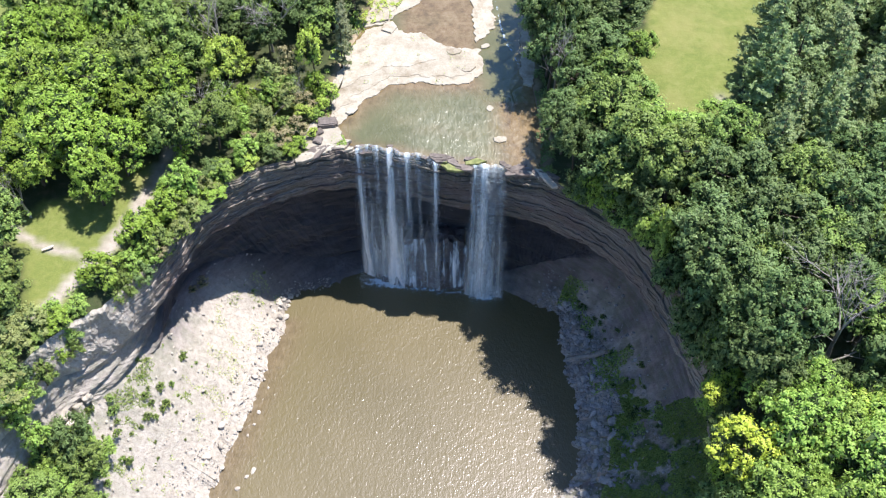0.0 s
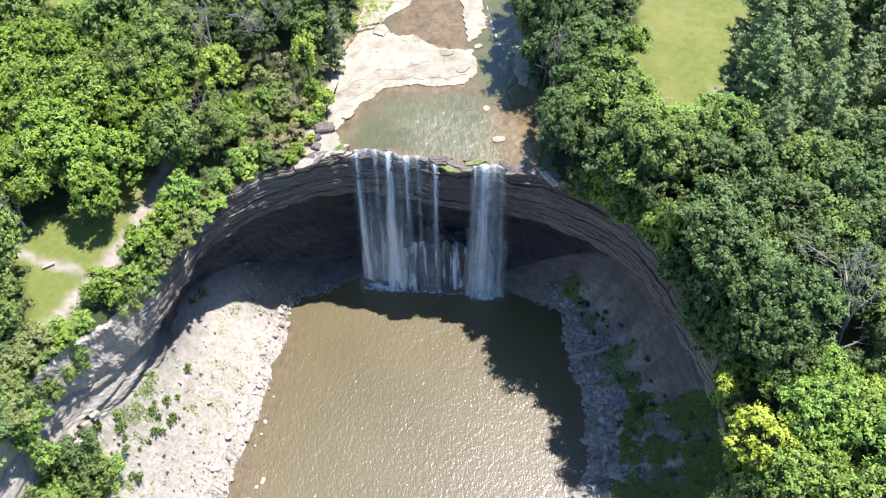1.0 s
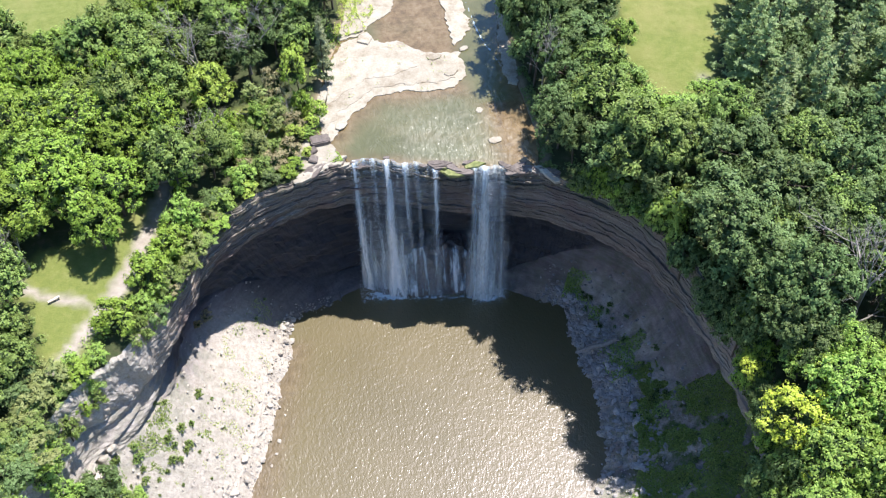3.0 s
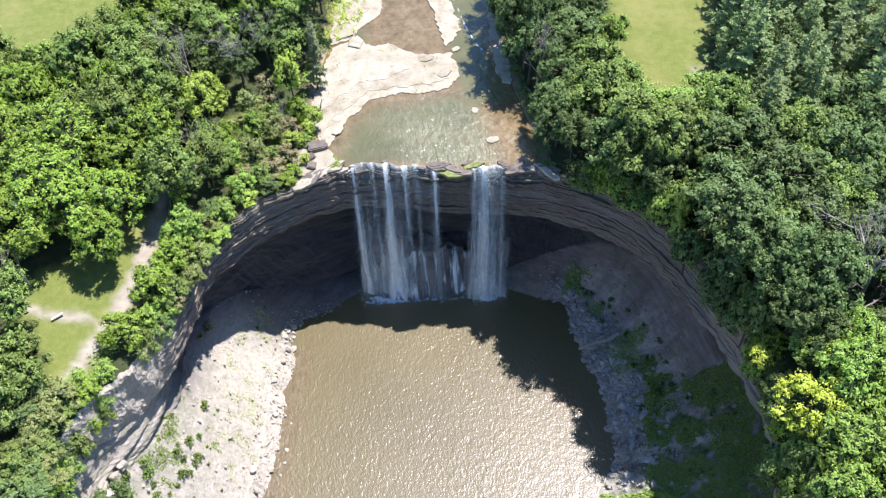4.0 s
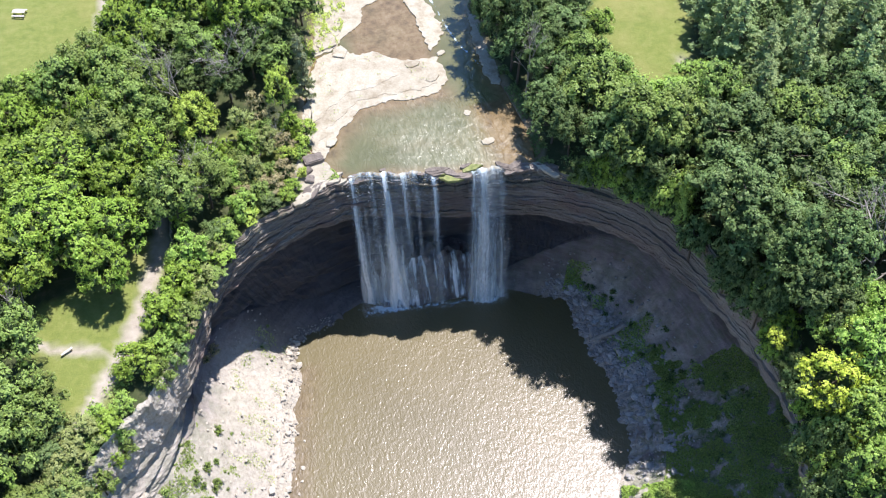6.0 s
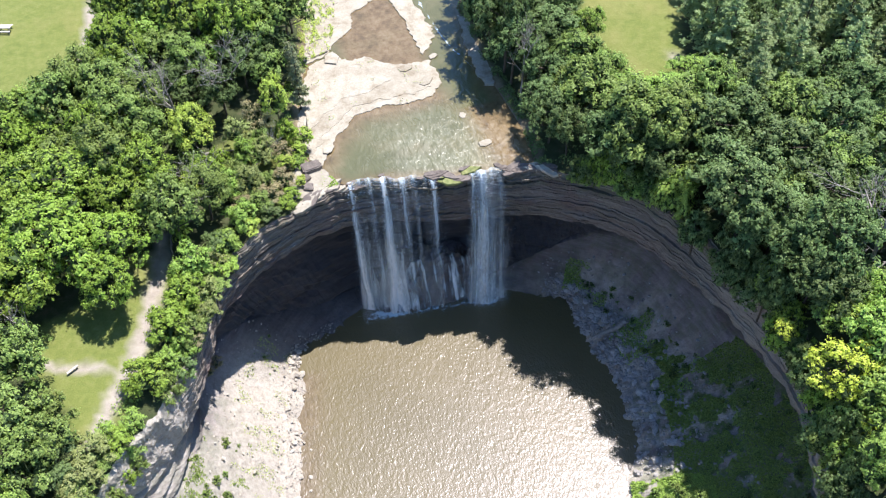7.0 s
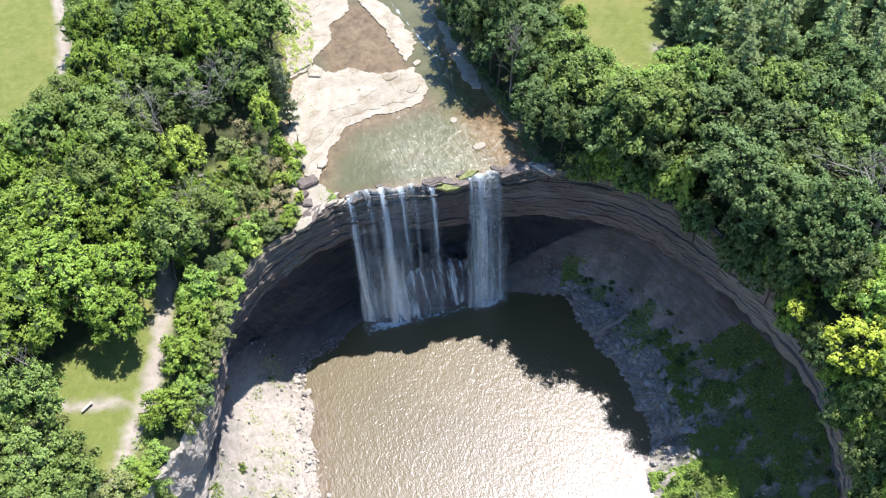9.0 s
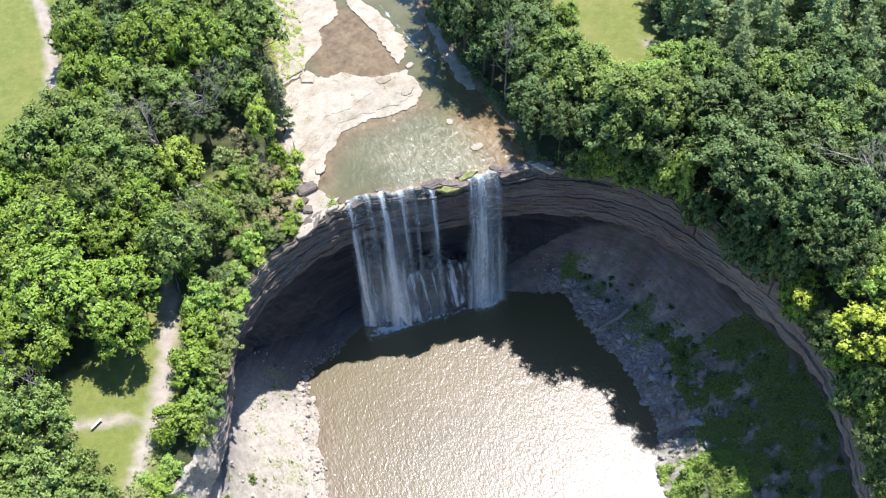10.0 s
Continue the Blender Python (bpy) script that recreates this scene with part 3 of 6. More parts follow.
def build_ground():
    """One sheet from the rim of the gorge to the horizon."""
    from mathutils.geometry import delaunay_2d_cdt
    hole = [tuple(p) for p in rim] + [(60, -599.0), (-120, -599.0)]
    pts = [p for p in hole]
    xs, ys = np.meshgrid(np.arange(-74, 84, 0.8), np.arange(14, 152, 0.8))
    near = np.column_stack([xs.ravel(), ys.ravel()]) + np.random.uniform(-0.2, 0.2, (xs.size, 2))
    keep = (depth_in(hole, near) < -0.35)
    xs, ys = np.meshgrid(np.arange(-800, 801, 20.0), np.arange(-600, 1001, 20.0))
    far = np.column_stack([xs.ravel(), ys.ravel()])
    far = far[~((far[:, 0] > -75) & (far[:, 0] < 85) & (far[:, 1] > 13) & (far[:, 1] < 153)) & (depth_in(hole, far) < -1.0)]
    pts += [tuple(p) for p in near[keep]] + [tuple(p) for p in far]
    n = len(hole)
    out = delaunay_2d_cdt([Vector(p) for p in pts], [(i, (i + 1) % n) for i in range(n)], [], 0, 1e-4)
    v2 = np.array([tuple(v) for v in out[0]])
    tri = np.array([f for f in out[2]])
    mid = v2[tri].mean(axis=1)
    tri = tri[~inside(hole, mid)]
    z = ground_z(v2[:, 0], v2[:, 1])
    for i, src in enumerate(out[3]):
        if src and src[0] < NS:
            z[i] = rim_z[src[0]]
    # keep triangles facing up
    a, b, c = v2[tri[:, 0]], v2[tri[:, 1]], v2[tri[:, 2]]
    flip = ((b - a)[:, 0] * (c - a)[:, 1] - (b - a)[:, 1] * (c - a)[:, 0]) < 0
    tri[flip] = tri[flip][:, ::-1]
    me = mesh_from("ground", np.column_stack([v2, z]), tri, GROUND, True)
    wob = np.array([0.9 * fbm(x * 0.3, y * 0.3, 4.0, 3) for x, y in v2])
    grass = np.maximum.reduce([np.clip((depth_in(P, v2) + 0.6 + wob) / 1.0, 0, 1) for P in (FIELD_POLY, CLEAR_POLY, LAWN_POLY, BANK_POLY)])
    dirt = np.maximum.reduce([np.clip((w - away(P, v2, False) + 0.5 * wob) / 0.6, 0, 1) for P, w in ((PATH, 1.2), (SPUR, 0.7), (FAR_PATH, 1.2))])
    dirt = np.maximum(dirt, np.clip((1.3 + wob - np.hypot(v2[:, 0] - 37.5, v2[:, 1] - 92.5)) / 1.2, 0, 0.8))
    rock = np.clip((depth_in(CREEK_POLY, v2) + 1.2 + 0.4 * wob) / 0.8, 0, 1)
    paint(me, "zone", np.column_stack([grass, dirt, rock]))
    return tagged(new("ground", me), "forest floor, mown grass and gravel path on the plateau", "ground", kind="structure")


ground = build_ground()


# ---------------------------------------------------------------- water
def sheet(name, poly, z, cell, material, label, category):
    poly = np.asarray(poly, float)
    lo, hi = poly.min(0), poly.max(0)
    xs, ys = np.arange(lo[0], hi[0] + cell, cell), np.arange(lo[1], hi[1] + cell, cell)
    X, Y = np.meshgrid(xs, ys)
    pts = np.column_stack([X.ravel(), Y.ravel()])
    ok = depth_in(poly, pts) > -cell
    idx = -np.ones(len(pts), int)
    w = len(xs)
    faces = []
    for j in range(len(ys) - 1):
        for i in range(w - 1):
            q = (j * w + i, j * w + i + 1, (j + 1) * w + i + 1, (j + 1) * w + i)
            if all(ok[k] for k in q):
                faces.append(q)
    used = sorted({k for f in faces for k in f})
    for n, k in enumerate(used):
        idx[k] = n
    v = pts[used]
    me = mesh_from(name, np.column_stack([v, np.full(len(v), z)]), [[idx[k] for k in f] for f in faces], material, True)
    return tagged(new(name, me), label, category, kind="structure"), v


pool_poly = [(-75, -600), (-62, -120), (-58, -20), (-46, 24), (-34, 50), (-31, 70), (-27, 82), (-14, 89), (8, 88), (20, 80), (22, 60), (20, 40), (14, 10), (18, -120), (40, -600)]
pool, pv = sheet("water", pool_poly, 0.0, 1.5, POOL, "murky olive-brown plunge pool rippled by the wind", "water")

west = np.asarray(SHORE[:12], float)
margin = 1.15 - away(west, pv, False) / 3.4 + np.array([0.35 * fbm(x * 0.25, y * 0.25, 9.0, 4) for x, y in pv])
paint(pool.data, "shallow", np.clip(margin, 0, 1) * 0.85 * (pv[:, 1] < 76))


def creek_sheet():
    """Creek water up to the ragged crest."""
    from mathutils.geometry import delaunay_2d_cdt
    edge = [tuple(p + o * 0.04) for p, o in zip(rim, outward) if -11.7 < p[0] < 12.3 and p[1] > 70]
    bank = [p for p in CREEK_POLY if not (p[1] < 84.9 and -12 < p[0] < 13)]
    poly = edge[::-1] + bank
    xs, ys = np.meshgrid(np.arange(-24, 24, 0.7), np.arange(79, 160, 0.7))
    pts = np.column_stack([xs.ravel(), ys.ravel()])
    pts = pts[depth_in(poly, pts) > 0.3]
    n = len(poly)
    out = delaunay_2d_cdt([Vector(p) for p in poly] + [Vector(p) for p in pts], [(i, (i + 1) % n) for i in range(n)], [], 0, 1e-4)
    v = np.array([tuple(p) for p in out[0]])
    tri = np.array(out[2])
    tri = tri[inside(poly, v[tri].mean(axis=1))]
    a, b, c = v[tri[:, 0]], v[tri[:, 1]], v[tri[:, 2]]
    flip = ((b - a)[:, 0] * (c - a)[:, 1] - (b - a)[:, 1] * (c - a)[:, 0]) < 0
    tri[flip] = tri[flip][:, ::-1]
    me = mesh_from("water", np.column_stack([v, np.full(len(v), 26.58)]), tri, CREEK, True)
    return tagged(new("water", me), "shallow creek sliding over rock towards the falls", "water", kind="structure"), v


creek_water, cw = creek_sheet()

BANK_LINE = [(-14.6, 89.2), (-12, 93.3), (-7.2, 97.5), (0.5, 97.4), (3.6, 97.8)]
shal = np.clip(1.1 - away(CREEK_POLY, cw) / 2.2, 0, 1)
shal = np.maximum(shal, np.clip((cw[:, 0] - 5.5) / 3.0, 0, 1) * (cw[:, 1] < 94))
shal = np.maximum(shal, np.clip(2 * (1.55 - np.hypot((cw[:, 0] + 0.3) / 4.8, (cw[:, 1] - 112) / 9)), 0, 1))
shal = np.maximum(shal, np.clip(1.05 - away(BANK_LINE, cw, False) / 3.2, 0, 1))
shal += np.array([0.25 * fbm(x * 0.3, y * 0.3, 6.0, 4) for x, y in cw])
paint(creek_water.data, "shallow", np.clip(shal, 0, 1))
ruffle = 1.2 * np.exp(-((cw[:, 0] - 0.5) / 6.0) ** 2 - ((cw[:, 1] - 88) / 8.0) ** 2) + 0.5 * np.exp(-((cw[:, 0] - 7) / 3.0) ** 2 - ((cw[:, 1] - 86) / 6.0) ** 2)
paint(creek_water.data, "ruffle", np.clip(ruffle + np.array([0.3 * fbm(x * 0.25, y * 0.25, 16.0, 4) for x, y in cw]) * (ruffle > 0.05), 0, 1))

# ---------------------------------------------------------------- rocks
def plate(name, poly, top, thick, material, rag=0.25, cell=0.35, seed=0):
    """A flat ledge with a ragged, stepped edge."""
    p = np.asarray(poly, float)
    q = []
    for a, b in zip(p, np.roll(p, -1, 0)):
        n = max(1, int(np.hypot(*(b - a)) / cell))
        d = (b - a) / max(1e-6, np.hypot(*(b - a)))
        for k in range(n):
            c = a + (b - a) * k / n
            w = rag * (fbm(c[0] * 0.7, c[1] * 0.7, seed * 1.7, 4) + 0.6 * fbm(c[0] * 2.5, c[1] * 2.5, seed * 2.7, 2))
            q.append(c + np.array([-d[1], d[0]]) * w)
    n = len(q)
    c = np.mean(q, 0)
    verts, rings = [], ((0.0, -thick), (0.0, -0.05), (0.05, 0.0))
    for inset, dz in rings:
        for x, y in q:
            k = inset / max(0.4, math.hypot(x - c[0], y - c[1]))
            jut = 0.06 * fbm(x * 3, y * 3, dz * 9 + seed, 2)
            verts.append((x + (c[0] - x) * k + jut, y + (c[1] - y) * k + jut, top + dz))
    faces = [(r * n + i, r * n + (i + 1) % n, (r + 1) * n + (i + 1) % n, (r + 1) * n + i) for r in (0, 1) for i in range(n)]
    faces.append(tuple(range(2 * n, 3 * n)))
    return mesh_from(name, verts, faces, material)


def rock_mesh(name, size, material, seed, flat=1.0, cuts=2, rough=0.3):
    """An angular broken stone."""
    bm = bmesh.new()
    bmesh.ops.create_icosphere(bm, subdivisions=cuts, radius=1.0)
    rnd = random.Random(seed)
    planes = [(Vector((rnd.uniform(-1, 1), rnd.uniform(-1, 1), rnd.uniform(-1, 1))).normalized(), rnd.uniform(0.55, 0.85)) for _ in range(9)]
    for v in bm.verts:
        for nrm, d in planes:
            s = v.co.dot(nrm) - d
            if s > 0:
                v.co -= nrm * s * 0.95
        v.co += v.co.normalized() * rough * 0.3 * fbm(v.co.x * 2 + seed, v.co.y * 2, v.co.z * 2, 3)
        v.co = Vector((v.co.x * size[0], v.co.y * size[1], v.co.z * size[2] * flat))
    me = bpy.data.meshes.new(name)
    bm.to_mesh(me), bm.free()
    me.materials.append(material)
    return me


shelf = tagged(new("limestone_shelf"), "pale sunlit limestone shelf stepping down beside the creek", "rock shelf", kind="structure")
S_MAIN = [(-14.6, 89.2), (-13.2, 90.8), (-12, 93.3), (-9.6, 95.2), (-7.2, 97.5), (-3.5, 97.9), (0.5, 97.4), (3.6, 97.8), (5.6, 99.8), (5.7, 102.5), (5.3, 105), (2, 105.2), (-1, 106.3),
          (-3, 108.2), (-5.5, 108.6), (-8, 110.2), (-11.2, 109.2), (-13.6, 104.5), (-15.2, 99), (-15.6, 93)]
S_UPPER = [(-15, 91.5), (-13, 94), (-10.5, 96.8), (-7.5, 99), (-3, 99.2), (1, 98.9), (3.8, 99.6), (4.6, 101.8), (4, 104), (0, 104.8), (-3, 106), (-6.5, 107.3), (-10.5, 107.8), (-13.2, 103), (-15, 97.5)]
S_TOP = [(-14.6, 96), (-12, 98.2), (-8.5, 101), (-4, 101.4), (-1, 102.6), (-4, 104.6), (-8, 106), (-11.8, 105.8), (-14, 101)]
S_LEFT = [(-12, 109.5), (-8.2, 110.8), (-6.3, 113.2), (-3.6, 115.4), (-2.8, 118.6), (0.8, 120.4), (2, 124), (-1, 130), (-2, 137), (-8, 138), (-8.6, 128), (-10, 118)]
S_LEFT_UP = [(-11.5, 111), (-8.6, 112), (-7, 114.4), (-5.2, 117), (-4.8, 121), (-2, 125), (-3.5, 132), (-7.6, 133), (-9, 124), (-10.4, 116)]
S_RIGHT = [(4.7, 106.6), (6, 107.4), (7.6, 109.4), (7.4, 113), (7.2, 117), (5.8, 121), (5.4, 127), (3.2, 126), (3.4, 119.5), (4.4, 114.5), (4.6, 110)]
S_BANK = [(11.2, 97.5), (12.6, 96.8), (13.2, 101), (13, 106), (13.6, 112), (12.2, 113), (11.4, 107), (11, 102)]
for k, (poly, top) in enumerate(((S_MAIN, 26.72), (S_UPPER, 26.79), (S_TOP, 26.85), (S_LEFT, 26.74), (S_LEFT_UP, 26.82), (S_RIGHT, 26.76), (S_BANK, 26.9))):
    child("slab", plate("slab", poly, top, 0.7, SLAB, 0.45, 0.35, k), shelf)
# loose plates on the shelf and by the crest
rnd = random.Random(4)
plates = []
for k in range(7):
    n = rnd.randint(5, 7)
    poly = [((0.75 + rnd.uniform(-0.2, 0.25)) * math.cos(math.tau * i / n), (0.55 + rnd.uniform(-0.15, 0.15)) * math.sin(math.tau * i / n)) for i in range(n)]
    plates.append(plate("slab", poly, 0.0, 0.22, SLAB, 0.05, 0.4, 20 + k))
for x, y, z, s, turn in ((-9.4, 112.3, 27.05, 2.6, 20), (-8, 109.6, 26.95, 2.2, 70), (1.5, 104.2, 26.95, 1.4, 10), (3.6, 100.8, 26.95, 1.5, 35), (-12.5, 92.2, 26.98, 1.3, 50),
                         (6.4, 92.8, 26.7, 0.9, 60), (7.6, 86.9, 26.78, 1.2, 0), (6.2, 105.6, 26.8, 0.9, 40)):
    ob = child("slab", plates[int(abs(x * 7)) % 7], shelf)
    ob.matrix_basis = pose(x, y, z, rnd.uniform(-3, 3), rnd.uniform(-3, 3), turn) @ Matrix.Diagonal((s, s, 1, 1))


def rim_at(x):
    """Crest line of the falls: y for an x between the two ends."""
    sel = rim[:, 1] > 70
    return float(np.interp(x, rim[sel, 0], rim[sel, 1]))


# broken ledges along the crest
dark_plates = [p.copy() for p in plates]
for p in dark_plates:
    p.materials[0] = STONE_DARK
moss_plates = [p.copy() for p in plates]
for p in moss_plates:
    p.materials[0] = MOSSY
for lo, hi, count, sorts in ((-18.0, -11.9, 26, (plates, plates, dark_plates)), (-11.5, -1.6, 6, (dark_plates,)), (-1.2, 4.0, 18, (moss_plates, dark_plates, dark_plates)), (8.0, 14.4, 34, (plates, dark_plates, dark_plates))):
    for k in range(count):
        x = lo + (hi - lo) * (k + rnd.random()) / count
        sort = rnd.choice(sorts)
        ob = child("slab", sort[rnd.randrange(7)], cliff)
        wet_part = -11.5 < x < -1.6
        s = rnd.uniform(0.6, 1.35) * (0.6 if wet_part else 1.25)
        deep = rnd.random()
        z = 26.66 + (0.04 if wet_part else 0.30 * deep * deep) - (0.4 if rnd.random() < 0.3 else 0)
        if x < -11.9 or x > 13.0:
            z = float(ground_z([x], [rim_at(x) + 0.8 * deep])[0]) + 0.05 + 0.25 * deep * rnd.random()
        slope = math.degrees(math.atan2(rim_at(x + 0.8) - rim_at(x - 0.8), 1.6))
        ob.matrix_basis = pose(x, rim_at(x) + rnd.uniform(-0.45, 0.25) + 0.8 * deep, z, rnd.uniform(-5, 5), rnd.uniform(-5, 5), rnd.uniform(-22, 22) + slope) @ Matrix.Diagonal((s * 1.25, s * 0.7, rnd.uniform(1.0, 2.4), 1))

# boulders on the bank beside the crest
def block_mesh(name, size, material, seed):
    """A blocky boulder with broken corners."""
    bm = bmesh.new()
    bmesh.ops.create_cube(bm, size=2.0)
    bmesh.ops.bevel(bm, geom=bm.edges[:], offset=0.18, segments=2, affect="EDGES")
    bmesh.ops.subdivide_edges(bm, edges=bm.edges[:], cuts=2, use_grid_fill=True)
    for v in bm.verts:
        p = v.co * 0.9
        v.co += v.co.normalized() * 0.28 * fbm(p.x + seed * 3.1, p.y, p.z, 4)
        v.co = Vector((v.co.x * size[0], v.co.y * size[1], v.co.z * size[2]))
    me = bpy.data.meshes.new(name)
    bm.to_mesh(me), bm.free()
    me.materials.append(material)
    return me


for x, y, z, sx, sy, sz, seed, turn in ((-15.4, 89.0, 27.45, 1.25, 0.75, 0.62, 3, 8), (-16.6, 87.3, 27.4, 0.7, 0.5, 0.42, 8, 30), (-16.4, 85.9, 27.35, 0.62, 0.55, 0.45, 11, 70), (-16.6, 92.4, 27.4, 0.9, 0.6, 0.6, 17, 20)):
    b = new("boulder", block_mesh("boulder", (sx, sy, sz), STONE_DARK, seed))
    b.matrix_basis = pose(x, y, z, 0, 0, turn)
    tagged(b, "dark blocky boulder sitting on the pale creek bank", "boulder", "boulders on the creek bank")
worn_rng = random.Random(29)
for x, y, z in ((-44.6, 52.6, 20.0), (-46.2, 50.6, 19.6), (-42.9, 51.8, 17.9), (-45.4, 51.2, 19.6), (-43.8, 53.6, 20.2), (-44.2, 50.6, 18.4), (-47.2, 49.8, 20), (-42.2, 53.2, 17.8), (-43.2, 50.0, 17.2), (-41.8, 50.4, 16.0)):
    b = new("boulder", block_mesh("boulder", tuple(worn_rng.uniform(0.3, 0.85) * k for k in (1.0, 0.8, 0.75)), STONE_PALE, worn_rng.randrange(99)))
    b.matrix_basis = pose(x, y, z, worn_rng.uniform(-25, 25), worn_rng.uniform(-25, 25), worn_rng.uniform(0, 360))
    tagged(b, "pale broken block below the weathered gorge wall", "boulder", "blocks below the wall")
pad = [(-19.2, 83.9), (-16.8, 84.4), (-14.4, 85.4), (-13.2, 86.2), (-13.6, 88.4), (-14.6, 90.2), (-16.8, 90.6), (-18.2, 88.6), (-18.6, 86.4)]
child("slab", plate("slab", pad, 27.4, 1.1, SLAB, 0.4, 0.35, 41), shelf)


def slope_points(lo, hi, flo, fhi, count, seed):
    """Random places on the scree slopes: along the gorge between two columns, and down the slope."""
    r = random.Random(seed)
    rows = len(cliff.data.vertices) // NS
    first = 60 + 22
    out = []
    for _ in range(count):
        i = r.randint(lo, hi)
        j = first + int((flo + (fhi - flo) * r.random()) * 33)
        out.append(cliff.data.vertices[i * rows + j].co.copy())
    return out


def column_at(x, y):
    return int(np.argmin(np.hypot(rim[:, 0] - x, rim[:, 1] - y)))


L0, L1, L2, L3 = column_at(-56, 45), column_at(-36.6, 63.4), column_at(-25, 79.5), column_at(-17, 83.5)
R1, R3, R4, R5 = column_at(15, 78), column_at(30.5, 52), column_at(25.5, 30), column_at(30.4, 40)
stones = {m: [rock_mesh("stone", (1, rnd.uniform(0.6, 0.9), rnd.uniform(0.3, 0.6)), mat, 50 + 7 * k, cuts=1) for k in range(6)] for m, mat in (("pale", STONE_PALE), ("grey", STONE_GREY))}


def strew(name, kind, places, lo, hi, parent, seed, power=2.5):
    r = random.Random(seed)
    for p in places:
        s = lo + (hi - lo) * r.random() ** power
        ob = child(name, r.choice(stones[kind]), parent)
        ob.matrix_basis = pose(p.x + r.uniform(-0.5, 0.5), p.y + r.uniform(-0.5, 0.5), p.z + 0.12 * s, r.uniform(-20, 20), r.uniform(-20, 20), r.uniform(0, 360)) @ Matrix.Diagonal((s, s, s, 1))


scree_pale = tagged(new("scree"), "pale broken stones strewn over the sunlit shore", "scree", kind="structure")
strew("stone", "pale", slope_points(L0, L2 + 10, 0.80, 1.0, 170, 3), 0.18, 0.85, scree_pale, 5)
strew("stone", "pale", slope_points(L0, L2, 0.1, 0.85, 80, 4), 0.10, 0.36, scree_pale, 6)
scree_grey = tagged(new("scree"), "grey angular slabs tumbled along the shaded shore", "scree", kind="structure")
strew("stone", "grey", slope_points(R1, R5, 0.66, 1.0, 215, 8), 0.25, 1.0, scree_grey, 9, 1.8)
strew("stone", "grey", slope_points(R1 - 8, R3, 0.15, 0.7, 60, 10), 0.15, 0.6, scree_grey, 11)
def rubble(name, label, places, lo, hi, material, seed):
    """Small broken stones, too many to count."""
    r = np.random.default_rng(seed)
    ico = bmesh.new()
    bmesh.ops.create_icosphere(ico, subdivisions=1, radius=1.0)
    base = np.array([tuple(v.co) for v in ico.verts])
    tris = np.array([[v.index for v in f.verts] for f in ico.faces])
    ico.free()
    verts, faces = [], []
    for k, p in enumerate(places):
        s = lo + (hi - lo) * r.random() ** 2
        q = np.sign(base) * np.abs(base) ** 0.7 * r.uniform(0.6, 1.2, base.shape) * np.array([1, r.uniform(0.5, 0.9), r.uniform(0.3, 0.6)]) * s
        t = r.uniform(0, math.tau)
        q = q @ np.array([[math.cos(t), math.sin(t), 0], [-math.sin(t), math.cos(t), 0], [0, 0, 1]])
        verts.append(q + np.array([p.x + r.uniform(-0.6, 0.6), p.y + r.uniform(-0.6, 0.6), p.z + 0.1 * s]))
        faces.append(tris + 12 * k)
    return tagged(new(name, mesh_from(name, np.vstack(verts), np.vstack(faces), material)), label, "rubble", kind="stuff")


rubble("rubble", "small pale stones covering the sunlit shore", slope_points(L0, L3, 0.72, 1.0, 1200, 61), 0.06, 0.22, STONE_PALE, 1)
rubble("rubble", "small pale stones scattered on the scree", slope_points(L0, L2, 0.0, 0.8, 500, 62), 0.06, 0.26, STONE_PALE, 2)
rubble("rubble", "small grey stones covering the shaded shore", slope_points(R1 - 6, R5, 0.55, 1.0, 1800, 63), 0.1, 0.42, STONE_GREY, 3)
rubble("rubble", "small grey stones scattered on the shaded slope", slope_points(R1 - 6, R4, 0.1, 0.6, 500, 64), 0.06, 0.3, STONE_GREY, 4)
for x, y, s, seed in ((-25.2, 51.9, 0.55, 2), (-26.0, 51.0, 0.4, 5), (-25.5, 60.5, 0.4, 7), (-25.9, 58.6, 0.3, 9), (-26.6, 57, 0.3, 12), (-27, 49.3, 0.45, 14), (-24.6, 64.3, 0.25, 16)):
    b = new("stone", rock_mesh("stone", (s, s * 0.75, s * 0.5), STONE_PALE, seed + 70))
    b.matrix_basis = pose(x, y, 0.05, 0, 0, seed * 40)
    tagged(b, "pale stone standing out of the shallow water", "stone", "stones in the shallows")


# ---------------------------------------------------------------- the falls
def ledge_height(x, y):
    """Rock ledge under the falls."""
    edge = 81.3 - 0.0125 * (x + 2) ** 2 + 0.27 * max(0.0, -4 - x)
    top = 8.6 * max(0.0, 1 - abs((x + 0.5) / 9.5) ** 3.5)
    f = (y - edge) / 3.2
    h = top * (min(1, max(0, f)) ** 0.7)
    h = h * 0.55 + 0.45 * (math.floor(h / 1.7 + 0.9 * fbm(x * 0.3, y * 0.3, 2.0, 3)) * 1.7)
    return h + 0.8 * fbm(x * 0.45, y * 0.45, 3.0, 4) - 0.6


def build_ledge(offset, name, mat):
    X, Y = np.arange(-11.6, 10.4, 0.22), np.arange(79.6, 89.0, 0.22)
    verts = [(x, y - offset, ledge_height(x, y) + offset) for y in Y for x in X]
    w = len(X)
    faces = [(j * w + i, j * w + i + 1, (j + 1) * w + i + 1, (j + 1) * w + i) for j in range(len(Y) - 1) for i in range(w - 1)]
    return verts, faces, mesh_from(name, verts, faces, mat, False)


_, _, me = build_ledge(0.0, "ledge", CLIFF)
paint(me, "zone", np.tile((0.3, 0.0, 0.1), (len(me.vertices), 1))), paint(me, "wet_shade", np.full(len(me.vertices), 0.55))
tagged(new("rock_ledge", me), "wet dark stepped rock ledge under the falling water", "rock ledge", kind="structure")

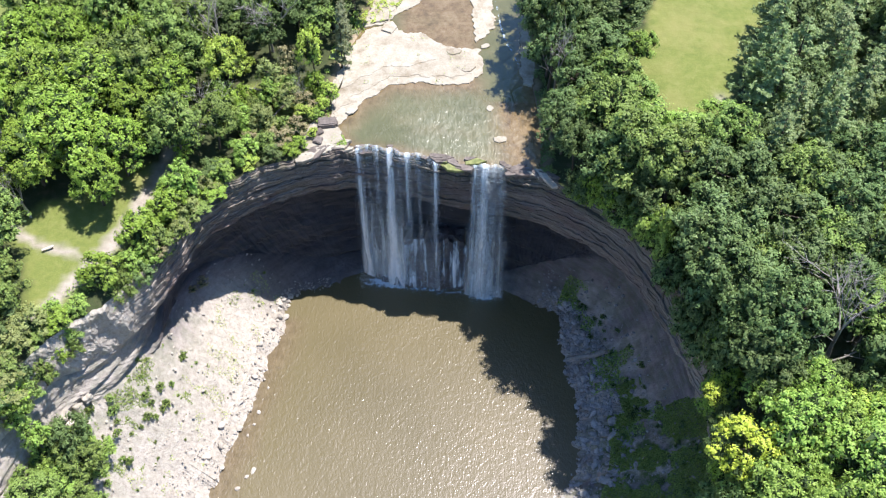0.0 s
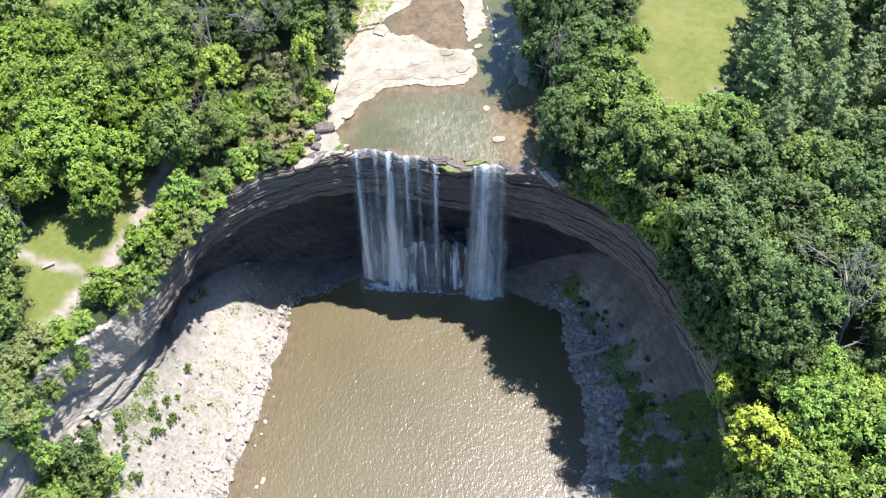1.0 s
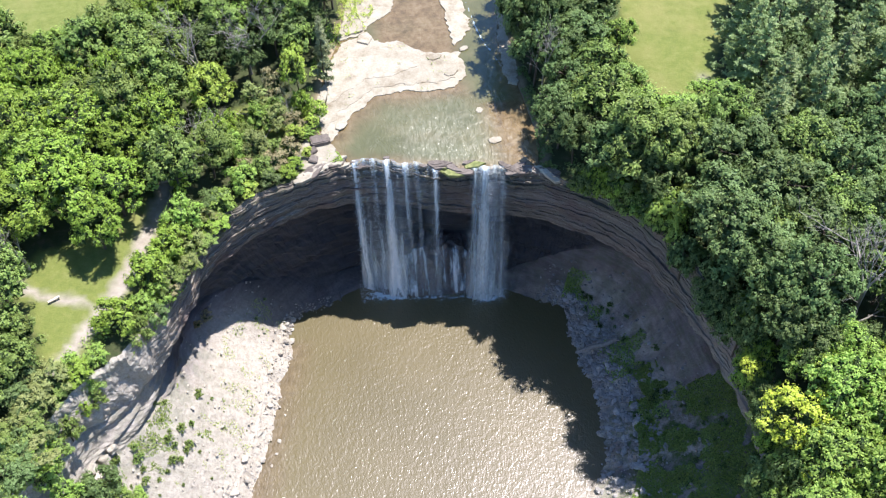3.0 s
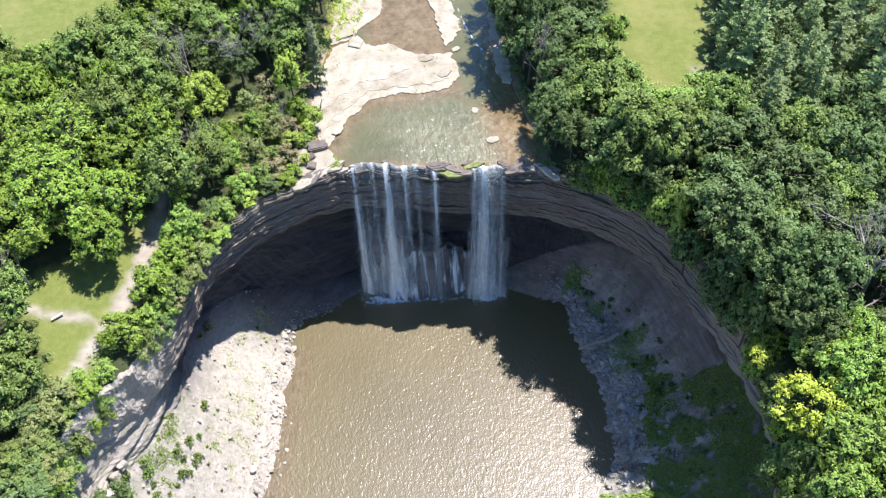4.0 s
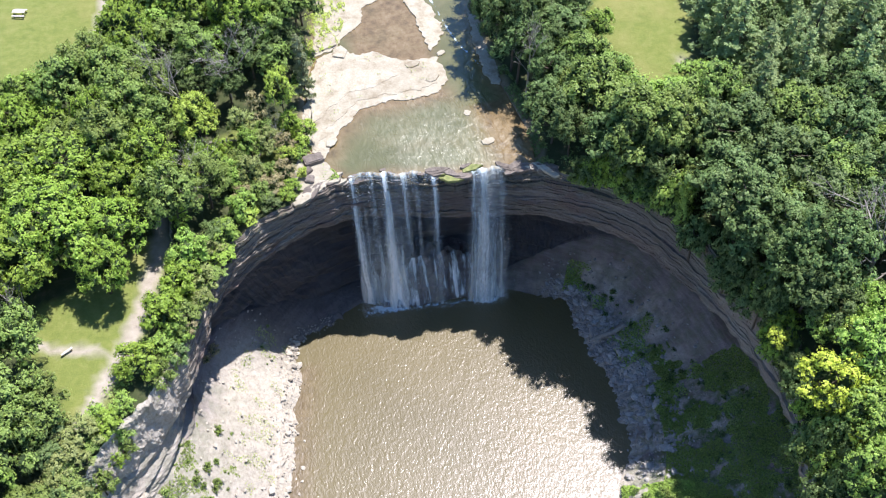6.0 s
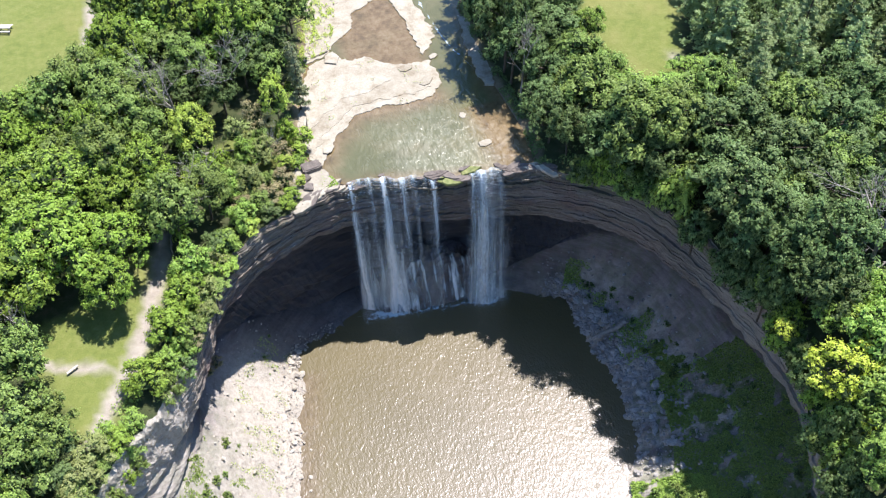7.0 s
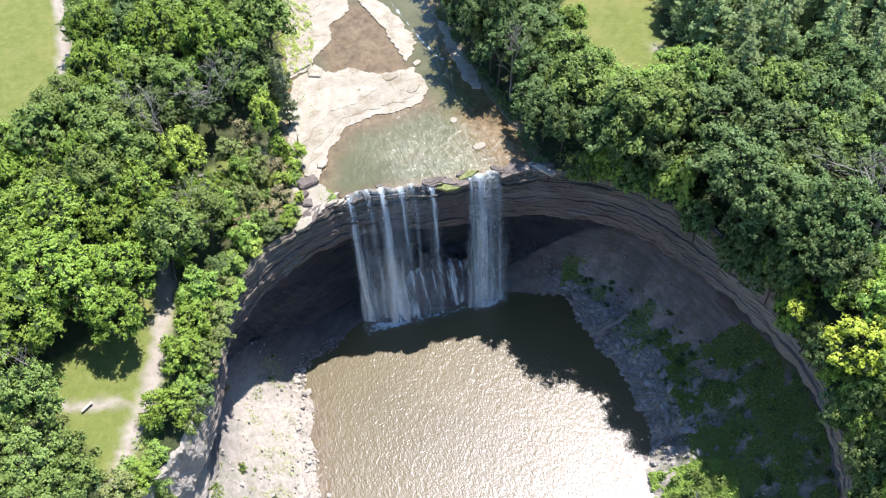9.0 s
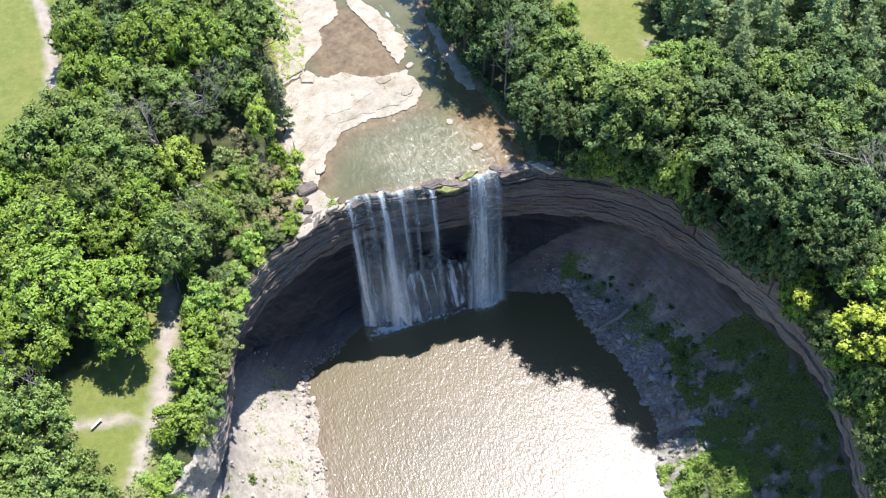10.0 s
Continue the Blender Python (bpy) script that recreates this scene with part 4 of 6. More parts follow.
waterfall = tagged(new("waterfall"), "white strands of water dropping from the crest into the pool", "waterfall")


def uv_grid(me, u, v):
    layer = me.uv_layers.new(name="UVMap")
    idx = np.empty(len(me.loops), np.int32)
    me.loops.foreach_get("vertex_index", idx)
    layer.data.foreach_set("uv", np.column_stack([np.asarray(u)[idx], np.asarray(v)[idx]]).astype(np.float32).ravel())


def curtain(name, x0, x1, speed, dens, material, seed, base=0.0, spread=0.0, label=""):
    """A sheet of falling water from the crest between x0 and x1. dens(x, f): how thick the water is there."""
    n, m = max(6, int((x1 - x0) / 0.12)), 70
    verts, d, u, v, faces = [], [], [], [], []
    tmax = math.sqrt(2 * 26.7 / 9.81)
    for i in range(n + 1):
        x = x0 + (x1 - x0) * i / n
        y0 = rim_at(x) - 0.1
        land = base if callable(base) is False else base(x)
        for j in range(m + 1):
            f = j / m
            t = tmax * f ** 0.75
            z = 26.64 - 0.5 * 9.81 * t * t
            z = 26.75 if j == 0 else z
            xx = x + spread * (x - (x0 + x1) / 2) * f + 0.35 * f * fbm(x * 0.6, z * 0.16, seed, 3)
            y = y0 + (0.5 if j == 0 else 0) - speed * min(1.0, 0.4 + max(0.0, x + 12.1) * 0.15) * t - 0.35 * fbm(x * 0.8, z * 0.07, seed + 9.0, 3) * min(1, 4 * f)
            verts.append((xx, y, max(z, 0.02))), u.append(x), v.append(z)
            d.append(dens(x, 1 - max(z, 0) / 26.7) + 0.03 * max(0.0, 1 - 5 * f))
    for i in range(n):
        a, b = i * (m + 1), (i + 1) * (m + 1)
        faces += [(a + j, b + j, b + j + 1, a + j + 1) for j in range(m)]
    me = mesh_from(name, verts, faces, material, True)
    paint(me, "amount", d), uv_grid(me, u, v)
    return child(name, me, waterfall, label)


def bell(x, c, w):
    return math.exp(-((x - c) / w) ** 2)


def thick_left(x, f):
    d = 0.314 + 0.25 * bell(x, -11.3, 0.32 + 0.5 * f) + 0.31 * bell(x, -7.1, 0.26 + 0.8 * f) + 0.12 * bell(x, -4.8, 0.3) + 0.10 * bell(x, -8.8, 0.25) + 0.09 * bell(x, -3.2, 0.25) + 0.08 * bell(x, -5.8, 0.2) + 0.08 * bell(x, -10.0, 0.2) + 0.22 * bell(x, -1.0, 0.3) * (1 - 0.5 * f)
    edge = min(1, (x + 12.1) / 0.7, (-0.1 - x) / 0.7)
    return d * max(0, edge) + 0.16 * max(0, f - 0.3) * (x < -5.5) - 0.10 * f * max(0, min(1, (x + 5.5) / 2))


def thick_right(x, f):
    d = 0.29 + 0.20 * bell(x, 5.4, 0.55 + 0.8 * f) + 0.10 * bell(x, 6.7, 0.35) + 0.07 * bell(x, 7.8, 0.3) + 0.13 * bell(x, 4.1, 0.4) + 0.07 * f
    return d * max(0, min(1, (x - 3.0) / 1.1, (9.4 - x) / 1.5))


curtain("water_curtain", -12.1, -0.1, 1.15, thick_left, FALL_A, 1.0, label="thin curtain of separate white strands")
curtain("water_curtain", -12.0, -0.3, 0.85, lambda x, f: thick_left(x, f) - 0.03 + 0.30 * max(0, f - 0.4), FALL_B, 2.0, spread=0.06, label="fine spray behind the strands")
curtain("water_curtain", 3.3, 9.5, 1.05, thick_right, FALL_A, 3.0, spread=0.06, label="dense white chute of water")
curtain("water_curtain", 3.3, 9.5, 0.75, lambda x, f: thick_right(x, f) + 0.26 * max(0, f - 0.35), FALL_B, 4.0, spread=0.16, label="fine spray behind the chute")
# water running down the ledge
lv, lf, lme = build_ledge(0.10, "cascade", FALL_A)
lv = np.array(lv)
uv_grid(lme, lv[:, 0], lv[:, 2])
cd = [0.31 + 0.34 * fbm(x * 1.3, z * 0.17, 3.0, 5) + 0.23 * max(bell(x, -6.6, 3.3), 0.8 * bell(x, 1.8, 1.0), bell(x, 6.2, 1.7)) - (0.6 if z < 0.12 or y > 84.6 else 0.0) for x, y, z in lv]
paint(lme, "amount", cd)
child("cascade", lme, waterfall, "broken white water running down the ledge")
# loose drops round the strands
rngd = np.random.default_rng(5)
drops = []
for c, w, n, speed in ((-11.3, 0.4, 3600, 0.7), (-7.1, 0.4, 4800, 1.15), (-4.8, 0.4, 1500, 1.0), (-8.9, 0.5, 1500, 1.0), (-1.0, 0.35, 2800, 1.1), (5.4, 0.7, 8000, 1.05), (7.0, 0.8, 4000, 0.95), (-4, 2.8, 2600, 1.0)):
    t = 2.33 * rngd.uniform(0.02, 1.0, n) ** 0.75
    f = t / 2.33
    x = c + rngd.normal(0, 1, n) * w * (0.5 + 0.9 * f)
    y = np.array([rim_at(v) for v in x]) - 0.1 - speed * t + rngd.normal(0, 0.28, n) * (0.3 + f)
    drops.append(np.column_stack([x, y, np.maximum(26.64 - 4.905 * t * t + rngd.normal(0, 0.3, n) * f, 0.05)]))
for x0, x1, y0, n in ((-12.6, -5.5, 82.2, 3200), (-5, 3.5, 81.2, 900), (3.8, 9, 79.9, 2600)):
    x = rngd.uniform(x0, x1, n)
    drops.append(np.column_stack([x, y0 + rngd.normal(0, 0.6, n), np.abs(rngd.normal(0, 1.5, n))]))
drops = np.vstack(drops)
spray = Mat("spray_drops")
spray.set(Base_Color=(0.80, 0.87, 0.94), Roughness=0.3)
child("spray", leaves("spray", drops, rngd.normal(0, 1, drops.shape), 0.025, spray.m, rngd, 1.6), waterfall, "fine white drops flying round the strands")
# foam where it lands; a wide faint speckle is added to lighten the pool
X, Y = np.arange(-14, 11, 0.3), np.arange(77.0, 85.0, 0.3)
fv = [(x, y, 0.03) for y in Y for x in X]
fm = mesh_from("foam", fv, [(j * len(X) + i, j * len(X) + i + 1, (j + 1) * len(X) + i + 1, (j + 1) * len(X) + i) for j in range(len(Y) - 1) for i in range(len(X) - 1)], FOAM, True)
paint(fm, "amount", [0.22 + 0.60 * max(bell(x, -8.6, 3.2) * bell(y, 83.2 - 0.27 * (x + 12), 0.8), 0.95 * bell(x, 6.3, 2.0) * bell(y, 79.8, 0.8), 0.62 * bell(y, 81.2 - 0.12 * (x + 3), 0.6) * (-12 < x < 9), 0.36 * bell(y, 80.4 - 0.15 * (x + 3), 2.0) * (-13 < x < 9.5)) for x, y, _ in fv])
child("foam", fm, waterfall, "white foam on the pool")


# ---------------------------------------------------------------- trees
def tube(verts, faces, pts, radii, sides=5):
    base = len(verts)
    pts = [Vector(p) for p in pts]
    for i, p in enumerate(pts):
        d = (pts[min(i + 1, len(pts) - 1)] - pts[max(i - 1, 0)]).normalized()
        a = d.orthogonal().normalized()
        b = d.cross(a)
        for k in range(sides):
            t = math.tau * k / sides
            verts.append(p + (a * math.cos(t) + b * math.sin(t)) * radii[i])
    for i in range(len(pts) - 1):
        for k in range(sides):
            q = base + i * sides
            faces.append((q + k, q + (k + 1) % sides, q + sides + (k + 1) % sides, q + sides + k))


def puffs(centres, outs, per, radius, rng):
    """Leafy sprays: each one spreads round its centre on the skin of a lobe, its leaves facing outward."""
    n = len(centres)
    axis = outs + np.array([0, 0, 0.2]) + rng.normal(0, 0.25, (n, 3))
    axis /= np.linalg.norm(axis, axis=1)[:, None]
    r = radius * rng.uniform(0.6, 1.4, (n, 1, 1))
    along = rng.uniform(-0.6, 0.7, (n, per, 1))
    side = rng.normal(0, 0.5, (n, per, 3)) * (1.1 - 0.5 * np.abs(along))
    p = centres[:, None, :] + (axis[:, None, :] * along * 0.8 + side) * r
    return p.reshape(-1, 3), (side * 0.45 + axis[:, None, :] * 0.95 + np.array([0, 0, 0.15])).reshape(-1, 3)


def thing(name, parts, label, category, group):
    """An empty at the base with its parts; parts: (name, mesh)."""
    root = tagged(new(name), label, category, group)
    for part_name, me in parts:
        child(part_name, me, root)
    return root


# dark leaf colour that paints shade into the gaps of the crowns
CROWN_SHADE = bark_material("crown_gap_shade", (0.030, 0.052, 0.012), (0.075, 0.118, 0.034))


def broadleaf(seed, R, H, material, count, size, low=0.25, lobes=20):
    """Trunk with limbs reaching into a crown of rounded leafy lobes with gaps between them."""
    rng = np.random.default_rng(seed)
    cz, rz = H * (0.5 + low * 0.5), H * (0.5 - low * 0.5)
    cs, ns, lob = [], [], []
    lobes = int(lobes * 1.25)
    for k in range(lobes):
        a, h = math.tau * (k * 0.618 + rng.uniform(-0.1, 0.1)), 1 - 1.45 * (k + 0.5) / lobes
        rr = math.sqrt(max(0.05, 1 - h * h)) * rng.uniform(0.5, 0.98)
        lob.append((np.array([rr * R * math.cos(a), rr * R * math.sin(a), cz + h * rz * rng.uniform(0.60, 0.95)]), R * rng.uniform(0.15, 0.31)))
    tot = sum(r * r for _, r in lob)
    per = 11
    for c, r in lob:
        n = max(3, int(count * r * r / tot / per))
        d = rng.normal(0, 1, (n, 3))
        d += 0.6 * (c - np.array([0, 0, cz])) / R + np.array([0, 0, 0.45])
        d[:, 2] = np.where(d[:, 2] < -0.5, -0.6 * d[:, 2], d[:, 2])
        d /= np.linalg.norm(d, axis=1)[:, None]
        ragged = 1 + 0.34 * np.array([fbm(q[0] * 1.7 + seed, q[1] * 1.7 + r, q[2] * 1.7, 3) for q in d])
        p = c + d * (r * rng.uniform(0.70, 1.18, n) * ragged)[:, None] * np.array([1.12, 1.12, 0.9])
        q, nn = puffs(p, d, per, size * 1.55, rng)
        cs.append(q), ns.append(nn)
    # dark blades added inside the lobes so that the gaps look shaded
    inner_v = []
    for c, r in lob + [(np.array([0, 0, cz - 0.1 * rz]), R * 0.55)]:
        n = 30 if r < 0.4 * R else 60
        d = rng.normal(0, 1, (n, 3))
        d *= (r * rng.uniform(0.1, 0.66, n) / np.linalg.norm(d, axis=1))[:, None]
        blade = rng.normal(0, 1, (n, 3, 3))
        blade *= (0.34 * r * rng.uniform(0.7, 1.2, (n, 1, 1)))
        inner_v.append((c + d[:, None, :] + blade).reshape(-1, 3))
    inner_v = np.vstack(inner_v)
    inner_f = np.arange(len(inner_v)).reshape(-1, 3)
    crown = leaves("crown", np.vstack(cs), np.vstack(ns), size * 0.70, material, rng, 1.1, 0.33, (inner_v, inner_f, CROWN_SHADE))
    v, f = [], []
    top = cz + rz * 0.4
    tube(v, f, [(0, 0, -0.6), (0.05 * R, 0, H * 0.25), (0, 0.05 * R, H * 0.55), (0, 0, top)], [0.045 * R + 0.06, 0.036 * R + 0.04, 0.025 * R, 0.006 * R], 7)
    for c, r in lob[::2]:
        h = max(H * 0.18, c[2] - 0.45 * math.hypot(c[0], c[1]) - 0.4)
        tube(v, f, [(0, 0, h), (c[0] * 0.5, c[1] * 0.5, (h + c[2]) / 2), tuple(c)], [0.018 * R + 0.02, 0.012 * R + 0.01, 0.008], 4)
    return [("trunk", mesh_from("trunk", v, f, BARK, True)), ("crown", crown)]


def pine(seed, R, H, material, count, size, slim=1.0):
    """Conifer with tiers of feathery boughs."""
    rng = np.random.default_rng(seed)
    v, f, cs, ns = [], [], [], []
    tube(v, f, [(0, 0, -0.6), (0, 0, H * 0.5), (0, 0, H)], [0.2, 0.12, 0.02], 6)
    z, boughs = H * 0.15, []
    while z < H * 0.97:
        reach = R * (1 - (z / H) ** 1.5) * slim + 0.3
        turn = rng.uniform(0, math.tau)
        for k in range(6):
            a = turn + math.tau * (k + rng.uniform(-0.3, 0.3)) / 6
            boughs.append((z + rng.uniform(-0.3, 0.3), a, reach * rng.uniform(0.55, 1.15)))
        z += 0.95
    total = sum(b[2] ** 1.6 for b in boughs)
    for z, a, L in boughs:
        tip = np.array([math.cos(a) * L, math.sin(a) * L, 0.10 * L])
        side = np.array([-math.sin(a), math.cos(a), 0])
        tube(v, f, [(0, 0, z), tuple(tip * 0.6 + np.array([0, 0, z])), tuple(tip + np.array([0, 0, z]))], [0.04, 0.025, 0.008], 3)
        n = max(8, int(count * L ** 1.6 / total))
        twigs = rng.uniform(0.25, 1.0, max(3, n // 12))          # side twigs, each a small plume
        k = rng.integers(0, len(twigs), n)
        reach = rng.normal(0, 1, len(twigs))[k] * 0.30 * L * (1.15 - 0.6 * twigs[k])
        u = rng.uniform(0.0, 1.0, n)
        p = tip * (twigs[k] + 0.16 * u)[:, None] + side * (reach * u)[:, None] + np.array([0, 0, z])
        p[:, 2] += 0.16 * u * L * 0.3
        p += rng.normal(0, 0.11, (n, 3)) * np.array([1, 1, 0.7])
        cs.append(p), ns.append(np.tile(np.array([0, 0, 1.0]) + 0.55 * tip / L, (n, 1)))
    return [("trunk", mesh_from("trunk", v, f, BARK, True)), ("crown", leaves("crown", np.vstack(cs), np.vstack(ns), size, material, rng, 1.25, 0.55))]


def bare_tree(seed, H, spread):
    """Leafless tree with bleached branches."""
    r = random.Random(seed)
    v, f, twigs = [], [], []
    def grow(p, d, length, rad, depth):
        pts, q, e = [p], p.copy(), d.copy()
        for _ in range(3):
            e = (e + Vector((r.uniform(-1, 1), r.uniform(-1, 1), r.uniform(-0.3, 0.8))) * 0.22).normalized()
            q = q + e * length / 3
            pts.append(q.copy())
        tube(v, f, pts, [rad, rad * 0.85, rad * 0.7, rad * 0.5], 5 if depth < 2 else 3)
        if depth < 4:
            for _ in range(4 if depth < 3 else 3):
                k = r.uniform(0.35, 1.0)
                s = p.lerp(q, k)
                nd = (e * 0.7 + Vector((r.uniform(-1, 1), r.uniform(-1, 1), r.uniform(-0.4, 0.7))) * spread).normalized()
                grow(s, nd, length * r.uniform(0.5, 0.75), rad * 0.5, depth + 1)
    grow(Vector((0, 0, -0.5)), Vector((0, 0, 1)), H * 0.5, 0.16, 0)
    return [("trunk", mesh_from("trunk", v, f, DEADWOOD, True))]


KINDS = {}


def kind(key, name, label, category, group, builds, R, H):
    KINDS[key] = ([thing(name, b, label, category, group) for b in builds], R, H, [0] * len(builds))


WOODS = "trees of the wood"
kind("big", "large_tree", "broad deciduous tree with a dense bright green crown", "tree", WOODS,
     [broadleaf(s, 5.0, 12.5, LEAF["lush"], 8800, 0.205, lobes=34) for s in (11, 12, 13)], 5.0, 12.5)
kind("mid", "tree", "deciduous tree with a rounded fresh green crown", "tree", WOODS,
     [broadleaf(s, 3.6, 10.5, LEAF["green"], 5000, 0.19, lobes=24) for s in (21, 22, 23)], 3.6, 10.5)
kind("deep", "tree", "deciduous tree with a deep green leafy crown", "tree", WOODS,
     [broadleaf(s, 3.9, 11.5, LEAF["deep"], 5300, 0.19, lobes=26) for s in (31, 32, 33)], 3.9, 11.5)
kind("fresh", "young_tree", "deciduous tree with a light fresh green crown", "tree", WOODS,
     [broadleaf(s, 3.3, 9.5, LEAF["fresh"], 4500, 0.185, lobes=22) for s in (25, 26)], 3.3, 9.5)
kind("yellow", "young_tree", "young tree with glowing yellow-green leaves", "tree", WOODS,
     [broadleaf(s, 3.0, 8.5, LEAF["yellow"], 4400, 0.17, lobes=22) for s in (41, 42)], 3.0, 8.5)
kind("lime", "young_tree", "young tree with pale lime-green leaves", "tree", WOODS,
     [broadleaf(s, 3.0, 8.5, LEAF["lime"], 4400, 0.17, lobes=22) for s in (45, 46)], 3.0, 8.5)
kind("olive", "scrub_tree", "scrubby tree with dull olive-brown foliage", "tree", WOODS,
     [broadleaf(s, 2.8, 7.5, LEAF["olive"], 3800, 0.165, 0.1, 20) for s in (51, 52)], 2.8, 7.5)
kind("pine", "pine_tree", "tall pine with layered grey-green boughs", "pine tree", "pines beside the field",
     [pine(s, 4.0, 15.5, LEAF["blue"], 8200, 0.165) for s in (61, 62, 63)], 4.0, 15.5)
kind("cedar", "cedar_tree", "slim cedar with dull grey-green foliage", "cedar tree", "cedars by the creek",
     [pine(s, 2.4, 9.5, LEAF["cedar"], 6000, 0.14, 0.8) for s in (71,)], 2.4, 9.5)
kind("bush", "bush", "dense green bush growing at the edge of the gorge", "bush", "bushes along the rim",
     [broadleaf(s, 2.2, 4.6, LEAF[k], 2700, 0.175, 0.0, 18) for s, k in ((93, "fresh"), (94, "green"), (95, "lush"))], 2.2, 4.6)
kind("dark_bush", "bush", "dense dark green bush growing at the edge of the gorge", "bush", "bushes along the rim",
     [broadleaf(s, 2.3, 5.0, LEAF["deep"], 2800, 0.175, 0.0, 18) for s in (96, 97)], 2.3, 5.0)
kind("rusty", "scrub_tree", "thin scrubby tree with rust-brown foliage", "tree", WOODS,
     [broadleaf(s, 2.0, 5.0, LEAF["rusty"], 2300, 0.14, 0.0, 16) for s in (55,)], 2.0, 5.0)
kind("shrub", "shrub", "low leafy green shrub on the stony slope", "shrub", "shrubs on the slopes",
     [broadleaf(s, 1.5, 2.2, LEAF["green"], 800, 0.15, 0.0, 12) for s in (81, 82)], 1.5, 2.2)
kind("dark_shrub", "shrub", "dark green shrub growing on the shaded slope", "shrub", "shrubs on the slopes",
     [broadleaf(s, 1.6, 2.0, LEAF["deep"], 800, 0.15, 0.0, 12) for s in (85, 86)], 1.6, 2.0)
kind("bare", "dead_tree", "bare dead tree with bleached grey branches", "dead tree", "dead trees",
     [bare_tree(s, 10.0, 0.8) for s in (91, 92)], 3.0, 10.0)

planted = []
plant_rng = random.Random(77)


def plant(key, x, y, r=None, top=None, z=None):
    """One tree of a kind at x, y with crown radius r and its top at height top."""
    protos, R, H, used = KINDS[key]
    k = plant_rng.randrange(len(protos))
    base = float(ground_z([x], [y])[0]) if z is None else z
    s = (r or R) / R
    h = ((top - base) / H) if top else s * plant_rng.uniform(0.9, 1.15)
    m = pose(x, y, base - 0.1, plant_rng.uniform(-4, 4), plant_rng.uniform(-4, 4), plant_rng.uniform(0, 360)) @ Matrix.Diagonal((s, s, h, 1))
    if used[k]:
        copy_thing(protos[k], m @ Matrix.Diagonal((*(1 / v for v in protos[k].scale), 1)))
    else:
        protos[k].matrix_basis = m
        used[k] = 1
    planted.append((x, y, (r or R)))


# wood left of the falls
for x, y, r in ((-50.9, 87.3, 5.1), (-44.1, 88.3, 5.8), (-45.2, 79.5, 6.2), (-39.6, 78.6, 4.6), (-49.5, 76.8, 5.1), (-41.5, 73.8, 3.6), (-34.7, 87.3, 4.2), (-39.9, 95.9, 3.8),
                (-50.3, 98.5, 4.0), (-56.5, 96, 5), (-35.9, 109.5, 4.8), (-34.9, 120.2, 4), (-27.4, 114.8, 4.6), (-20.7, 111.5, 4.8), (-57, 84, 5)):
    plant("big", x, y, r * 0.89, 37.6 + 0.4 * r + plant_rng.uniform(-2.4, 2.0))
for x, y, r in ((-35.2, 100.1, 3.6), (-32.3, 80.5, 3.4), (-29.0, 84.0, 2.8), (-30.0, 110.0, 3.4), (-43.6, 101.3, 3.6), (-33.4, 94.2, 3.2), (-17.6, 111.8, 3.6)):
    plant("mid", x, y, r)
for x, y, r in ((-24.2, 101.2, 2.6), (-29.9, 119.0, 3.6), (-15.8, 108.8, 2.6), (-30, 104, 3), (-20.5, 106.5, 3)):
    plant("deep", x, y, r)
for x, y, r, top in ((-28.5, 94.0, 2.8, 37.5), (-17.6, 97.4, 2.1, 36.8), (-15.3, 93.4, 1.3, 30.6), (-16.4, 91.8, 1.0, 29.8), (-18.3, 89.6, 1.2, 30.4), (-17.2, 86.8, 0.8, 28.8), (-27.0, 98.2, 1.3, 31), (-30.6, 88.0, 1.2, 32.5), (-24.9, 80.6, 1.4, 30), (-29.0, 98.5, 1.8, 34)):
    plant("lime", x, y, r, top)
for x, y, r in ((-23.4, 95.0, 2.0), (-21.0, 91.6, 1.9), (-23.4, 86.6, 1.8), (-31.4, 69.2, 1.3)):
    plant("olive", x, y, r)
for key, x, y, r, top in (("olive", -45.2, 55.2, 2.2, 33.0), ("olive", -46.4, 52.4, 2.3, 33.0), ("mid", -47.0, 50.0, 2.5, 32.0), ("olive", -46.2, 47.2, 2.5, 31.5), ("deep", -48.0, 44.6, 2.8, 33.0),
                       ("mid", -49.8, 47.6, 3.0, 34.0), ("mid", -48.2, 41.0, 2.8, 32.0), ("deep", -48.6, 54.4, 2.8, 34.5), ("bush", -44.6, 45.6, 1.6, 25.0), ("bush", -43.4, 54.0, 1.4, 28.0), ("bush", -44.6, 51.8, 1.5, 28.2),
                       ("bush", -45.8, 49.6, 1.7, 28.0), ("bush", -46.4, 46.8, 1.8, 27.6), ("bush", -42.0, 55.6, 1.2, 27.4)):
    plant(key, x, y, r, top, (21.0 if top < 26 else 24.0) if key == "bush" else None)
for x, y, r, top in ((-14.3, 100.8, 1.6, 38.0), (-13.8, 105.5, 1.5, 35.0)):
    plant("cedar", x, y, r, top)
for x, y in ((-30.6, 100.6), (-24.2, 103.0), (-50.0, 71.8), (-31.8, 85.2), (-19.8, 92.6)):
    plant("bare", x, y, 1.6 if x > -22 else (4.2 if y > 75 else 3.4), 33.5 if x > -22 else (44.5 if y > 95 else 39.5))
    planted.append((x, y, 4.0))
for x, y, r, top in ((-20.4, 96.6, 1.8, 34.5), (-18.6, 91.4, 1.5, 31), (-21.4, 84.9, 1.6, 30.6), (-19.3, 87.4, 1.5, 30), (-24.8, 84.2, 1.3, 31), (-33.4, 66.8, 1.2, 30.5)):
    plant("rusty", x, y, r, top)
